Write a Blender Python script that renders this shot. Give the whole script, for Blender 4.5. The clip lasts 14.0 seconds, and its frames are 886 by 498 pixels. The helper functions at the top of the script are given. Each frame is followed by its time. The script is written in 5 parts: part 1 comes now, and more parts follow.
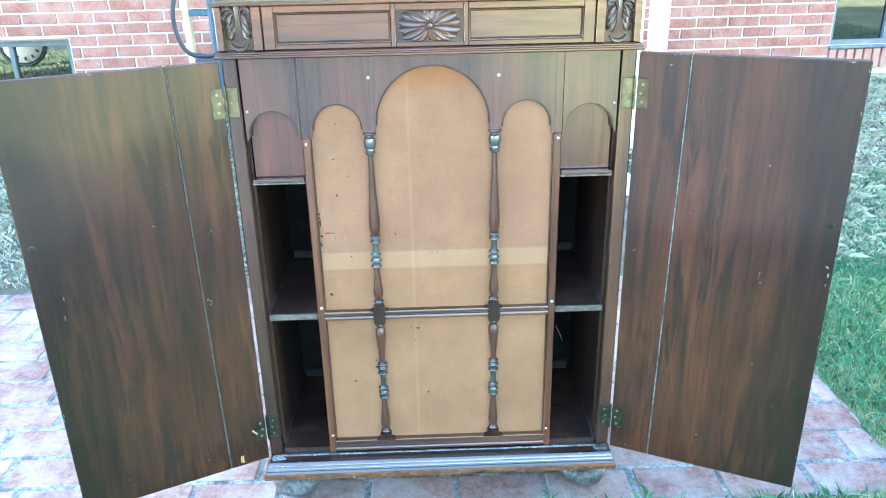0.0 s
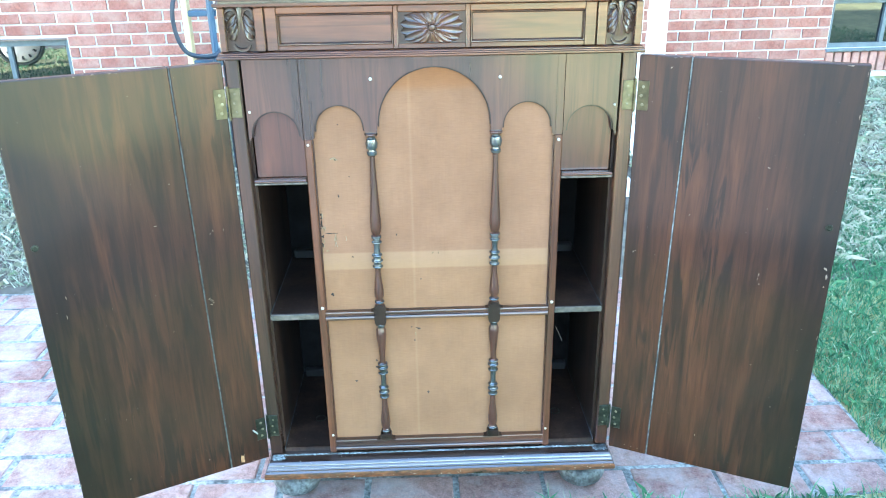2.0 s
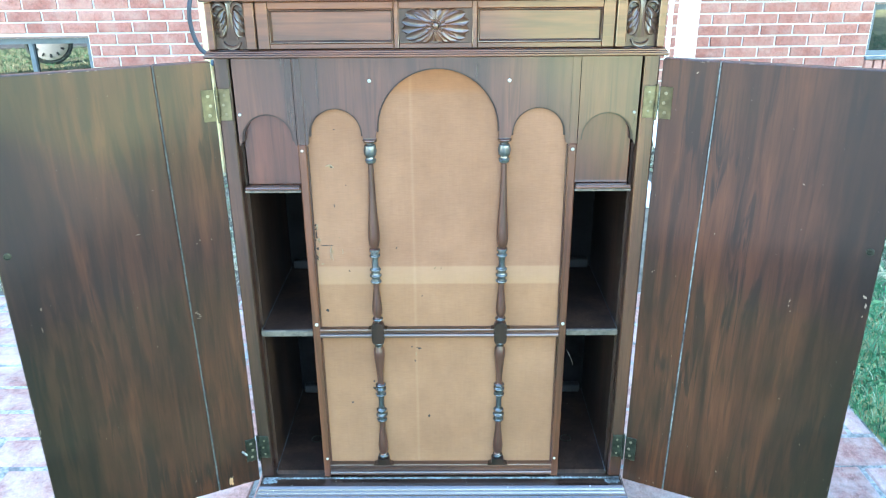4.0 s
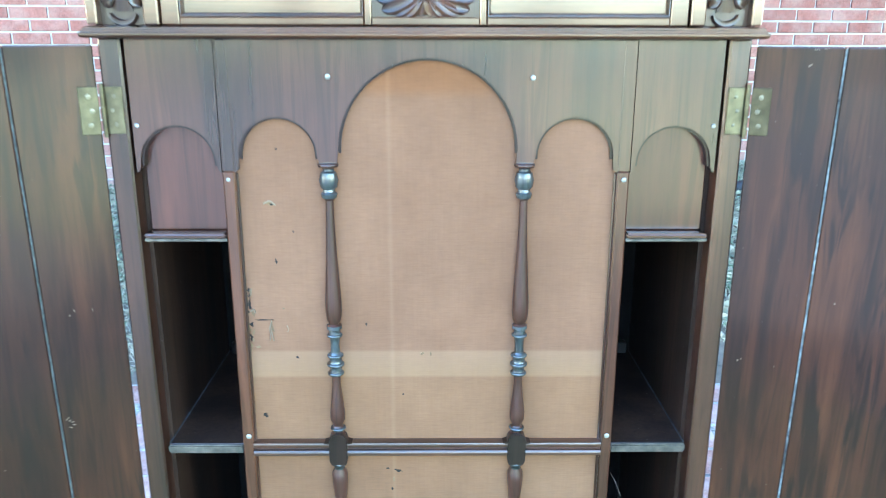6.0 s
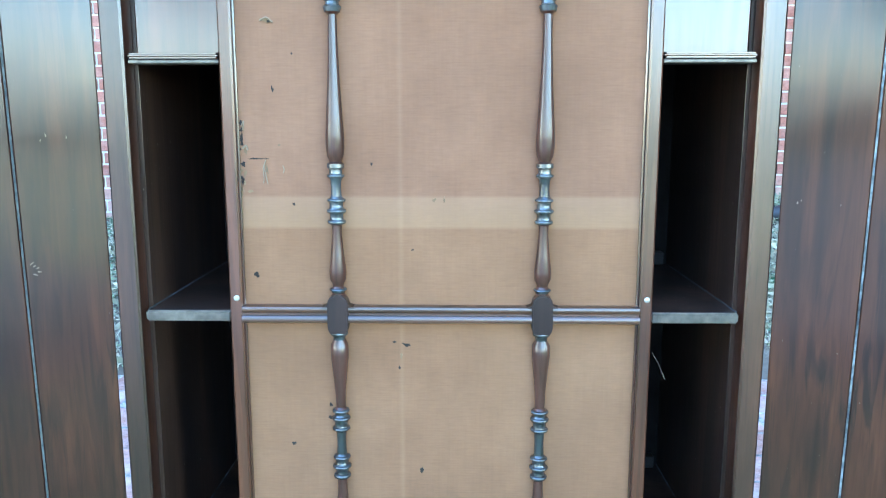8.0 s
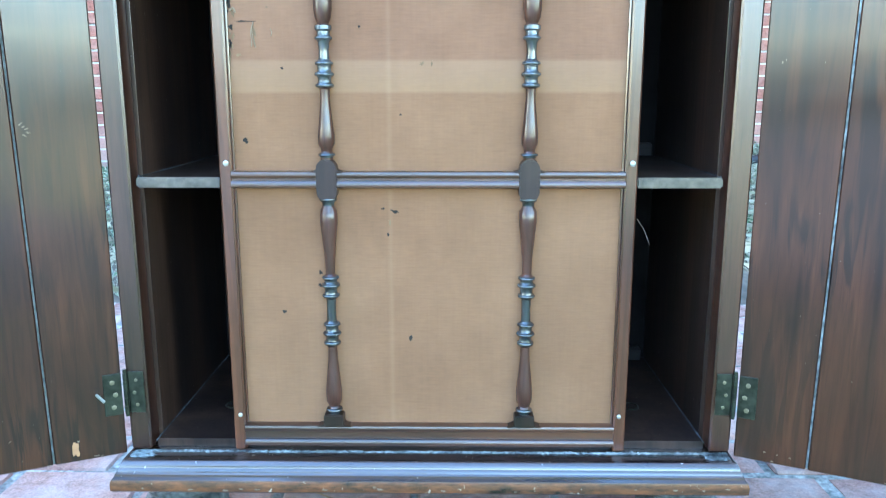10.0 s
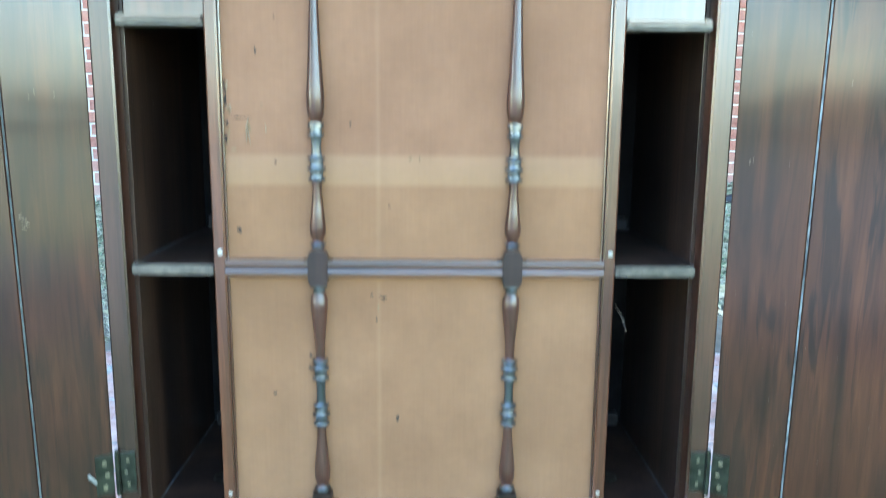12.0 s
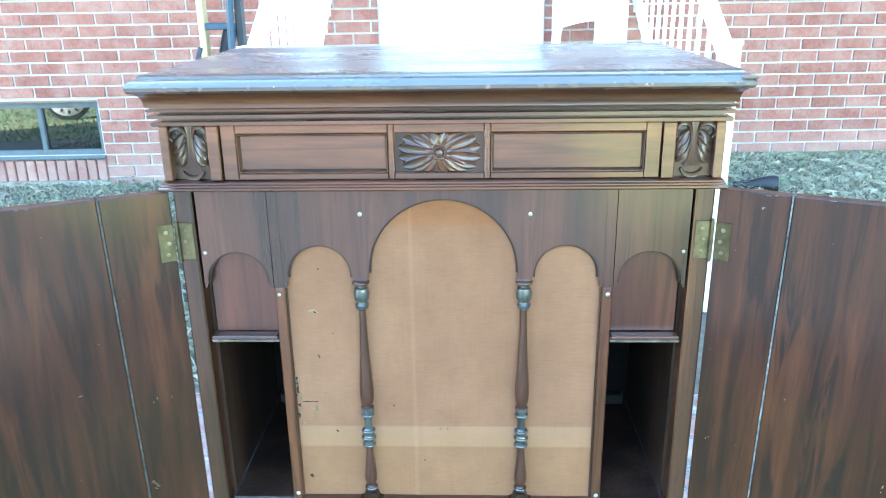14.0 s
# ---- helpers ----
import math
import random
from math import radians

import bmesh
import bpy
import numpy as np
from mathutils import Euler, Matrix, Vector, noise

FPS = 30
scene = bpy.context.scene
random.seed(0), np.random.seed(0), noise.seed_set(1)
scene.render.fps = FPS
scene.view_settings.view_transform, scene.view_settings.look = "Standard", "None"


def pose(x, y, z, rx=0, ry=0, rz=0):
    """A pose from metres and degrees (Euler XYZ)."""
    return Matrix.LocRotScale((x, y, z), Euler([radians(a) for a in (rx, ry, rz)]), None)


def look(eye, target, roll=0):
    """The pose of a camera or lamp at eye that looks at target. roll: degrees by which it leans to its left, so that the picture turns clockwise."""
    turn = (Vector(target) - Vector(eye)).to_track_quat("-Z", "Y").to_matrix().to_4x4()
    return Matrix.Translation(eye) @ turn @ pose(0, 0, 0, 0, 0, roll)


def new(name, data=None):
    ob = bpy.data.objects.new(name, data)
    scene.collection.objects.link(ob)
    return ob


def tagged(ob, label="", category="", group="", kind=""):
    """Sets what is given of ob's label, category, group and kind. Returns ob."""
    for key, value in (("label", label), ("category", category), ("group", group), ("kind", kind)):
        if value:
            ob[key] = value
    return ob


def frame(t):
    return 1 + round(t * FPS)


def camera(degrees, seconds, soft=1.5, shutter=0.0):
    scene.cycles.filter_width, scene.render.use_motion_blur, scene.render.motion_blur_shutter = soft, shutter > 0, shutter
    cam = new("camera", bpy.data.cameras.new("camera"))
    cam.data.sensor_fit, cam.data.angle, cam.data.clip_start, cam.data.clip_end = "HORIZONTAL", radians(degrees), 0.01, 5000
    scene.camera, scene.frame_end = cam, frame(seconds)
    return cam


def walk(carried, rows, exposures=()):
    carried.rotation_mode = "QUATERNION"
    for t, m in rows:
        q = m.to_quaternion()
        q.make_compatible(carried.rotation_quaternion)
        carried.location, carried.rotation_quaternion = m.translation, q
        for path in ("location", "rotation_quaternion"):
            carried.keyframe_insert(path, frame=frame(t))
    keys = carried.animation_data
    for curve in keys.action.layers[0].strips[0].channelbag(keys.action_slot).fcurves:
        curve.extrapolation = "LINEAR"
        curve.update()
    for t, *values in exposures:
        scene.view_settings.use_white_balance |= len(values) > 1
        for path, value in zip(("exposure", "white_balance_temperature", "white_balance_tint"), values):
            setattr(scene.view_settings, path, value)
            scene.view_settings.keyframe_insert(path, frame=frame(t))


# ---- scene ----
cam = camera(60.0, 14.0, soft=1.0, shutter=0.6)
PATH = [
    (0, (-0.018, -1.474, 1.266), (0.025, 0.373, 0.5), -1.2),
    (0.5, (-0.022, -1.499, 1.28), (0.018, 0.344, 0.503), -1.2),
    (1, (-0.017, -1.483, 1.284), (0.012, 0.349, 0.481), -1.4),
    (1.5, (-0.027, -1.479, 1.276), (0.018, 0.354, 0.478), -1.0),
    (2, (-0.027, -1.481, 1.268), (0.025, 0.366, 0.505), -0.9),
    (2.5, (-0.016, -1.477, 1.276), (0.018, 0.366, 0.501), -1.2),
    (3, (-0.02, -1.462, 1.272), (0.001, 0.374, 0.478), -1.7),
    (3.5, (-0.007, -1.428, 1.254), (0.001, 0.411, 0.468), -1.3),
    (4, (0.021, -1.369, 1.247), (0.005, 0.483, 0.492), -0.5),
    (4.2, (0.029, -1.34, 1.242), (0.003, 0.514, 0.491), -0.5),
    (6.3, (0.011, -0.906, 1.015), (0.037, 1.022, 0.482), 0.0),
    (6.5, (0.011, -0.888, 0.98), (0.03, 1.04, 0.448), -0.4),
    (7, (0.022, -0.878, 0.89), (0.003, 1.066, 0.419), -0.8),
    (7.5, (0.019, -0.9, 0.79), (-0.011, 1.067, 0.427), 0.1),
    (8, (0.022, -0.902, 0.738), (-0.018, 1.07, 0.409), 0.0),
    (8.5, (0.007, -0.913, 0.691), (0.017, 1.063, 0.386), 0.7),
    (9, (0.036, -0.923, 0.631), (0.016, 1.054, 0.328), -0.5),
    (9.2, (0.034, -0.925, 0.645), (0.004, 1.039, 0.268), 0.0),
    (11.3, (0.027, -0.95, 0.548), (0.012, 1.007, 0.135), -0.2),
    (11.5, (0.022, -0.953, 0.581), (0.018, 1.008, 0.187), -0.0),
    (12, (0.017, -0.957, 0.701), (0.054, 1.012, 0.354), 0.5),
    (12.5, (0.033, -0.959, 0.966), (0.051, 0.977, 0.466), 0.8),
    (13, (0.074, -1.011, 1.172), (-0.005, 0.903, 0.598), 0.1),
    (13.5, (0.03, -1.043, 1.283), (-0.005, 0.853, 0.647), 0.4),
    (14, (0.043, -1.072, 1.328), (-0.029, 0.816, 0.674), -0.9),
]
EXPOSURES = [(0.0, 4.58, 5340, 3), (2.0, 4.56, 5380, 3), (4.0, 4.52, 5420, 3), (7.0, 4.31, 4920, 6), (9.0, 4.29, 4990, 6), (11.5, 4.30, 5330, 3), (12.0, 4.28, 5400, 3), (13.0, 4.36, 5130, 1), (14.0, 4.32, 5300, 2)]
walk(cam, [(t, look(eye, target, roll)) for t, eye, target, roll in PATH], EXPOSURES)

# ---- world, sun ----
W_Y = 3.7          # front of the house wall, where it passes behind the cabinet
world = bpy.data.worlds.new("world")
scene.world = world
world.use_nodes = True
wn = world.node_tree
sky = wn.nodes.new("ShaderNodeTexSky")
sky.sky_type = "NISHITA"
sky.sun_disc = False
SUN_EL, SUN_AZ = 26.0, -59.0      # the sun stands behind the house, far to the left
sky.sun_elevation, sky.sun_rotation = radians(SUN_EL), radians(SUN_AZ)
sky.air_density, sky.dust_density, sky.ozone_density = 1.3, 1.0, 0.7
bg = wn.nodes["Background"]
bg.inputs["Strength"].default_value = 0.13
wn.links.new(sky.outputs["Color"], bg.inputs["Color"])

sun_data = bpy.data.lights.new("sun", "SUN")
sun_data.energy, sun_data.angle, sun_data.color = 5.0, radians(0.6), (1.0, 0.94, 0.84)
sun = new("sun", sun_data)
sun_from = Vector((math.sin(radians(SUN_AZ)) * math.cos(radians(SUN_EL)), math.cos(radians(SUN_AZ)) * math.cos(radians(SUN_EL)), math.sin(radians(SUN_EL))))
sun.matrix_world = look(sun_from * 30, (0, 0, 0))


# ---- materials ----
def material(name):
    m = bpy.data.materials.new(name)
    m.use_nodes = True
    t = m.node_tree
    return m, t, t.nodes["Principled BSDF"]


def node(t, kind, **values):
    n = t.nodes.new(kind)
    for key, value in values.items():
        n.inputs[key.replace("_", " ")].default_value = value
    return n


def ramp(t, fac, stops):
    n = t.nodes.new("ShaderNodeValToRGB")
    e = n.color_ramp.elements
    while len(e) < len(stops):
        e.new(0.5)
    for k, (p, c) in enumerate(stops):
        e[k].position, e[k].color = p, (*c, 1)
    t.links.new(fac, n.inputs["Fac"])
    return n.outputs["Color"]


def mixed(t, fac, a, b, mode="MIX"):
    n = t.nodes.new("ShaderNodeMix")
    n.data_type, n.blend_type = "RGBA", mode
    for key, v in ((0, fac), (6, a), (7, b)):
        if isinstance(v, (int, float)):
            n.inputs[key].default_value = v
        elif isinstance(v, tuple):
            n.inputs[key].default_value = (*v, 1)
        else:
            t.links.new(v, n.inputs[key])
    return n.outputs[2]


def coords(t, scale=(1, 1, 1), offset=(0, 0, 0)):
    tc, mp = t.nodes.new("ShaderNodeTexCoord"), t.nodes.new("ShaderNodeMapping")
    mp.inputs["Scale"].default_value, mp.inputs["Location"].default_value = scale, offset
    t.links.new(tc.outputs["Object"], mp.inputs["Vector"])
    return mp.outputs["Vector"]


def noise_tex(t, vec, scale, detail=4.0, rough=0.55, distortion=0.0):
    n = node(t, "ShaderNodeTexNoise", Scale=scale, Detail=detail, Roughness=rough, Distortion=distortion)
    t.links.new(vec, n.inputs["Vector"])
    return n.outputs["Fac"]


def bump(t, p, height, strength, distance=0.002):
    b = node(t, "ShaderNodeBump", Strength=strength, Distance=distance)
    t.links.new(height, b.inputs["Height"])
    t.links.new(b.outputs["Normal"], p.inputs["Normal"])


def to_rough(t, p, fac, low, high):
    n = node(t, "ShaderNodeMapRange", To_Min=low, To_Max=high)
    t.links.new(fac, n.inputs["Value"])
    t.links.new(n.outputs["Result"], p.inputs["Roughness"])


def wood(name, dark, mid, light, along="z", rough=(0.38, 0.55), coat=0.9, gloss=0.16, streak=38.0, wear=(), speck=0.0, fibre=0.4, vein=0.55, ior=1.65, stretch=0.085, smear=0.0, flame=0.0, wave=0.35, grime=None):
    """Polished wood: long streaks and fine pores along one axis, rubbed edges, chipped finish."""
    m, t, p = material(name)
    squeeze = {"z": (1, 1, stretch), "x": (stretch, 1, 1), "y": (1, stretch, 1)}[along]
    v = coords(t, squeeze, (random.random() * 5, random.random() * 5, random.random() * 5))
    broad = noise_tex(t, v, streak * 0.45, 3, 0.5, wave)
    fine = noise_tex(t, v, streak * 5, 5, 0.65)
    mottled = noise_tex(t, coords(t), 7, 4)
    c = ramp(t, broad, [(0.32, dark), (0.52, mid), (0.70, light)])
    veins = noise_tex(t, coords(t, tuple(0.5 * k if k < 1 else k for k in squeeze), (3.1, 1.7, 4.2)), streak * 1.6, 4, 0.6, 1.2)
    c = mixed(t, vein, c, ramp(t, veins, [(0.36, (0.38, 0.36, 0.36)), (0.52, (1, 1, 1))]), "MULTIPLY")
    c = mixed(t, fibre, c, ramp(t, fine, [(0.35, (0.45, 0.45, 0.45)), (0.62, (1, 1, 1))]), "MULTIPLY")
    c = mixed(t, 0.5, c, ramp(t, mottled, [(0.3, (0.6, 0.6, 0.6)), (0.7, (1, 1, 1))]), "MULTIPLY")
    if flame:
        ripple = noise_tex(t, coords(t, tuple(0.9 * k if k < 1 else k for k in squeeze), (7.3, 2.2, 0.4)), streak * 1.05, 3, 0.55, 0.9)
        gate = ramp(t, noise_tex(t, coords(t, (1, 1, 0.5), (1.2, 0, 3.3)), 5.5, 2), [(0.38, (0, 0, 0)), (0.6, (flame,) * 3)])
        c = mixed(t, mixed(t, 1.0, gate, ramp(t, ripple, [(0.40, (1, 1, 1)), (0.52, (0, 0, 0))]), "MULTIPLY"), c, (0.012, 0.0055, 0.004))
    if grime:
        x = t.nodes.new("ShaderNodeSeparateXYZ")
        t.links.new(t.nodes.new("ShaderNodeTexCoord").outputs["Object"], x.inputs[0])
        far = node(t, "ShaderNodeMath")
        far.operation = "ABSOLUTE"
        t.links.new(x.outputs["X"], far.inputs[0])
        uneven = t.nodes.new("ShaderNodeMath")
        uneven.operation = "MULTIPLY_ADD"
        t.links.new(noise_tex(t, coords(t, (1, 1, 0.35), (0.6, 0, 0.2)), 9, 4, 0.6), uneven.inputs[0])
        uneven.inputs[1].default_value = 0.16
        t.links.new(far.outputs[0], uneven.inputs[2])
        c = mixed(t, 1.0, c, ramp(t, uneven.outputs[0], [(grime[0], (1, 1, 1)), (grime[1], (0.32, 0.34, 0.35))]), "MULTIPLY")
    for low, high, worn, chips in wear:
        z = t.nodes.new("ShaderNodeSeparateXYZ")
        t.links.new(t.nodes.new("ShaderNodeTexCoord").outputs["Object"], z.inputs[0])
        up, down = node(t, "ShaderNodeMapRange", From_Min=low - 0.001, From_Max=low + 0.001), node(t, "ShaderNodeMapRange", From_Min=high + 0.001, From_Max=high - 0.001)
        for k in (up, down):
            t.links.new(z.outputs["Z"], k.inputs["Value"])
        edge = mixed(t, 1.0, up.outputs[0], down.outputs[0], "MULTIPLY")
        patchy = ramp(t, noise_tex(t, coords(t, (0.45, 1, 1.6)), 60, 6, 0.7), [(0.36, (0, 0, 0)), (0.68, (worn,) * 3)])
        c = mixed(t, mixed(t, 1.0, edge, patchy, "MULTIPLY"), c, (0.20, 0.072, 0.026))
        flaky = ramp(t, noise_tex(t, coords(t), 70, 5, 0.7), [(0.665, (0, 0, 0)), (0.69, (chips,) * 3)])
        c = mixed(t, mixed(t, 1.0, edge, flaky, "MULTIPLY"), c, (0.74, 0.67, 0.55))
    if speck:
        dots = ramp(t, noise_tex(t, coords(t), 190, 2), [(0.74, (0, 0, 0)), (0.78, (speck, speck, speck))])
        c = mixed(t, dots, c, (0.5, 0.45, 0.38))
    t.links.new(c, p.inputs["Base Color"])
    to_rough(t, p, mottled, *rough)
    p.inputs["Coat Weight"].default_value, p.inputs["Coat Roughness"].default_value = coat, gloss
    p.inputs["Coat IOR"].default_value = ior
    if smear:
        dull = node(t, "ShaderNodeMapRange", From_Min=0.42, From_Max=0.66, To_Min=gloss, To_Max=gloss + smear)
        t.links.new(noise_tex(t, coords(t, (0.35, 1, 1)), 9, 5, 0.65, 0.5), dull.inputs["Value"])
        t.links.new(dull.outputs["Result"], p.inputs["Coat Roughness"])
    p.inputs["Specular IOR Level"].default_value = 0.2
    bump(t, p, fine, 0.12, 0.001)
    return m


def plain(name, colour, rough=0.5, metal=0.0, spread=0.12, scale=25.0, relief=0.05, coat=0.0):
    """A simple surface with a mottled tint and a slight relief."""
    m, t, p = material(name)
    a, b = noise_tex(t, coords(t), scale, 5), noise_tex(t, coords(t), scale * 0.15, 3)
    c = mixed(t, 1.0, colour, ramp(t, a, [(0.3, (1 - spread,) * 3), (0.7, (1, 1, 1))]), "MULTIPLY")
    c = mixed(t, 1.0, c, ramp(t, b, [(0.3, (1 - spread,) * 3), (0.7, (1, 1, 1))]), "MULTIPLY")
    t.links.new(c, p.inputs["Base Color"])
    p.inputs["Metallic"].default_value, p.inputs["Coat Weight"].default_value = metal, coat
    to_rough(t, p, b, max(rough - 0.08, 0.02), min(rough + 0.1, 1))
    if relief:
        bump(t, p, a, relief)
    return m


def masonry(name, low, high, rough=0.85, scale=60.0, stain=(0.5, 0.48, 0.45), stained=0.3, lime=0.0, patch=(9, 0.42, 0.68)):
    """Fired clay: each piece its own tint, with grain, pits and pale film."""
    m, t, p = material(name)
    info = t.nodes.new("ShaderNodeObjectInfo")
    g = t.nodes.new("ShaderNodeNewGeometry")
    both = t.nodes.new("ShaderNodeMath")
    both.operation = "ADD"
    t.links.new(info.outputs["Random"], both.inputs[0])
    t.links.new(g.outputs["Random Per Island"], both.inputs[1])
    part_of = t.nodes.new("ShaderNodeMath")
    part_of.operation = "FRACT"
    t.links.new(both.outputs[0], part_of.inputs[0])
    tc = t.nodes.new("ShaderNodeNewGeometry").outputs["Position"]
    grain, cloud = noise_tex(t, tc, scale, 6, 0.7), noise_tex(t, tc, patch[0], 6, 0.65)
    c = ramp(t, part_of.outputs[0], [(0.0, low), (0.5, tuple((a + b) / 2 for a, b in zip(low, high))), (1.0, high)])
    c = mixed(t, 0.75, c, ramp(t, grain, [(0.32, (0.45, 0.45, 0.45)), (0.6, (1, 1, 1))]), "MULTIPLY")
    fine = noise_tex(t, tc, scale * 4.5, 4, 0.7)
    c = mixed(t, 0.8, c, ramp(t, fine, [(0.34, (0.55, 0.53, 0.52)), (0.56, (1, 1, 1))]), "MULTIPLY")
    c = mixed(t, 0.5, c, ramp(t, fine, [(0.62, (0, 0, 0)), (0.74, (0.25, 0.24, 0.23))]), "ADD")
    film = ramp(t, cloud, [(patch[1], (0, 0, 0)), (patch[2], (stained,) * 3)])
    c = mixed(t, film, c, stain)
    if lime:
        z = t.nodes.new("ShaderNodeSeparateXYZ")
        t.links.new(tc, z.inputs[0])
        foot = node(t, "ShaderNodeMapRange", From_Min=lime, From_Max=lime - 0.3, To_Max=0.4)
        t.links.new(z.outputs["Z"], foot.inputs["Value"])
        bloom = mixed(t, 1.0, foot.outputs[0], ramp(t, noise_tex(t, tc, 5, 4), [(0.3, (0.35,) * 3), (0.65, (1, 1, 1))]), "MULTIPLY")
        c = mixed(t, bloom, c, (0.56, 0.46, 0.42))
    t.links.new(c, p.inputs["Base Color"])
    p.inputs["Roughness"].default_value = rough
    p.inputs["Specular IOR Level"].default_value = 0.2
    bump(t, p, grain, 0.5, 0.004)
    return m


def cloth_material():
    """Tan speaker cloth: fine horizontal ribs, faint cross threads, a paler band and a pale streak."""
    m, t, p = material("speaker_cloth")
    tc = t.nodes.new("ShaderNodeTexCoord").outputs["Object"]
    sep = t.nodes.new("ShaderNodeSeparateXYZ")
    t.links.new(tc, sep.inputs[0])
    ribs = node(t, "ShaderNodeTexWave", Scale=95.0, Distortion=2.5, Detail=2.0)
    ribs.bands_direction = "Z"
    ribs.inputs["Detail Scale"].default_value = 0.6
    t.links.new(tc, ribs.inputs["Vector"])
    threads = noise_tex(t, coords(t, (0.12, 1, 1)), 520, 3, 0.6)
    across = noise_tex(t, coords(t, (1, 1, 0.05)), 300, 3, 0.6)
    cloud = noise_tex(t, coords(t), 6, 4)
    c = ramp(t, cloud, [(0.3, (0.193, 0.099, 0.055)), (0.7, (0.241, 0.128, 0.074))])
    blotch = noise_tex(t, coords(t, (1, 1, 0.6), (4, 1, 2)), 16, 5, 0.65)
    c = mixed(t, 0.5, c, ramp(t, blotch, [(0.34, (0.78, 0.78, 0.80)), (0.62, (1, 1, 1))]), "MULTIPLY")
    slubs = noise_tex(t, coords(t, (0.05, 1, 1), (2, 5, 1)), 620, 3, 0.6)
    c = mixed(t, 0.16, c, ramp(t, slubs, [(0.30, (0.62, 0.60, 0.58)), (0.44, (1, 1, 1))]), "MULTIPLY")
    c = mixed(t, 0.24, c, ramp(t, threads, [(0.3, (0.6, 0.6, 0.6)), (0.65, (1, 1, 1))]), "MULTIPLY")
    c = mixed(t, 0.12, c, ramp(t, across, [(0.3, (0.6, 0.6, 0.6)), (0.65, (1, 1, 1))]), "MULTIPLY")

    def between(out, low, high, soft):
        a = node(t, "ShaderNodeMapRange", From_Min=low - soft, From_Max=low + soft)
        b = node(t, "ShaderNodeMapRange", From_Min=high + soft, From_Max=high - soft)
        k = t.nodes.new("ShaderNodeMath")
        k.operation = "MULTIPLY"
        t.links.new(out, a.inputs["Value"])
        t.links.new(out, b.inputs["Value"])
        t.links.new(a.outputs[0], k.inputs[0])
        t.links.new(b.outputs[0], k.inputs[1])
        return k.outputs[0]

    band, streak = between(sep.outputs["Z"], 0.611, 0.649, 0.002), between(sep.outputs["X"], -0.0490, -0.0450, 0.0025)
    c = mixed(t, band, c, mixed(t, 0.4, c, (0.295, 0.182, 0.110)))
    c = mixed(t, streak, c, mixed(t, 0.10, c, (0.42, 0.28, 0.18)))
    top = between(sep.outputs["Z"], 0.990, 1.2, 0.007)
    c = mixed(t, top, c, mixed(t, 1.0, c, (1.02, 0.91, 0.76), "MULTIPLY"))
    low = between(sep.outputs["Z"], 0.0, 0.63, 0.02)
    c = mixed(t, low, c, mixed(t, 1.0, c, (0.98, 0.985, 0.90), "MULTIPLY"))
    t.links.new(c, p.inputs["Base Color"])
    p.inputs["Roughness"].default_value = 0.8
    p.inputs["Specular IOR Level"].default_value = 0.12
    bump(t, p, ribs.outputs["Fac"], 0.05, 0.0006)
    return m


WOOD_FRONT = wood("front_walnut", (0.0270, 0.0095, 0.0055), (0.0610, 0.0202, 0.0103), (0.0940, 0.0325, 0.0155), coat=1, ior=1.74, gloss=0.17, fibre=0.25)
WOOD_DOOR = wood("door_walnut", (0.0205, 0.0078, 0.0044), (0.0410, 0.0138, 0.0065), (0.0700, 0.0238, 0.0098), streak=58, coat=0.55, gloss=0.11, speck=0.2, fibre=0.2, vein=0.38, stretch=0.10, flame=0.92, smear=0.10, wave=0.9, grime=(0.315, 0.435))
WOOD_ACROSS = wood("moulding_walnut", (0.034, 0.014, 0.008), (0.075, 0.028, 0.013), (0.13, 0.048, 0.020), along="x", coat=1.0, gloss=0.28, ior=1.65)
WOOD_FRIEZE = wood("frieze_walnut", (0.048, 0.0162, 0.0066), (0.110, 0.0380, 0.0138), (0.185, 0.0680, 0.0245), along="x", coat=1.0, gloss=0.13, streak=30, ior=1.78)
# grey-blue lid: hazy sky sheen and a dust film put into the walnut's colour
WOOD_TOP = wood("lid_walnut_sheen", (0.050, 0.050, 0.053), (0.085, 0.086, 0.090), (0.12, 0.122, 0.125), along="x", rough=(0.4, 0.6), coat=1.0, gloss=0.22, ior=1.9, smear=0.14, wear=[(1.1985, 1.2085, 0.3, 0.9)])
WOOD_DRAWER = wood("drawer_mahogany", (0.034, 0.0098, 0.0055), (0.074, 0.0205, 0.0105), (0.110, 0.0330, 0.0155), coat=1, ior=1.66, gloss=0.17, fibre=0.25)
WOOD_CORNICE = wood("cornice_walnut", (0.042, 0.0145, 0.0075), (0.090, 0.0305, 0.0130), (0.150, 0.0530, 0.0210), along="x", coat=1.0, gloss=0.15, ior=1.76, streak=30)
WOOD_BASE = wood("base_walnut", (0.022, 0.013, 0.010), (0.055, 0.026, 0.015), (0.10, 0.046, 0.022), along="x", rough=(0.4, 0.6), coat=1.0, gloss=0.15, wear=[(0.1135, 0.132, 0.85, 0.5), (0.1490, 0.1520, 0.0, 0.9)], speck=0.4, ior=1.8)
WOOD_STILE = wood("stile_mahogany", (0.050, 0.017, 0.008), (0.105, 0.036, 0.016), (0.155, 0.058, 0.026), coat=0.9, ior=1.62, gloss=0.2)
WOOD_TURNED = wood("turned_walnut", (0.034, 0.0125, 0.009), (0.070, 0.026, 0.017), (0.11, 0.042, 0.026), coat=0.9, gloss=0.2, ior=1.52)
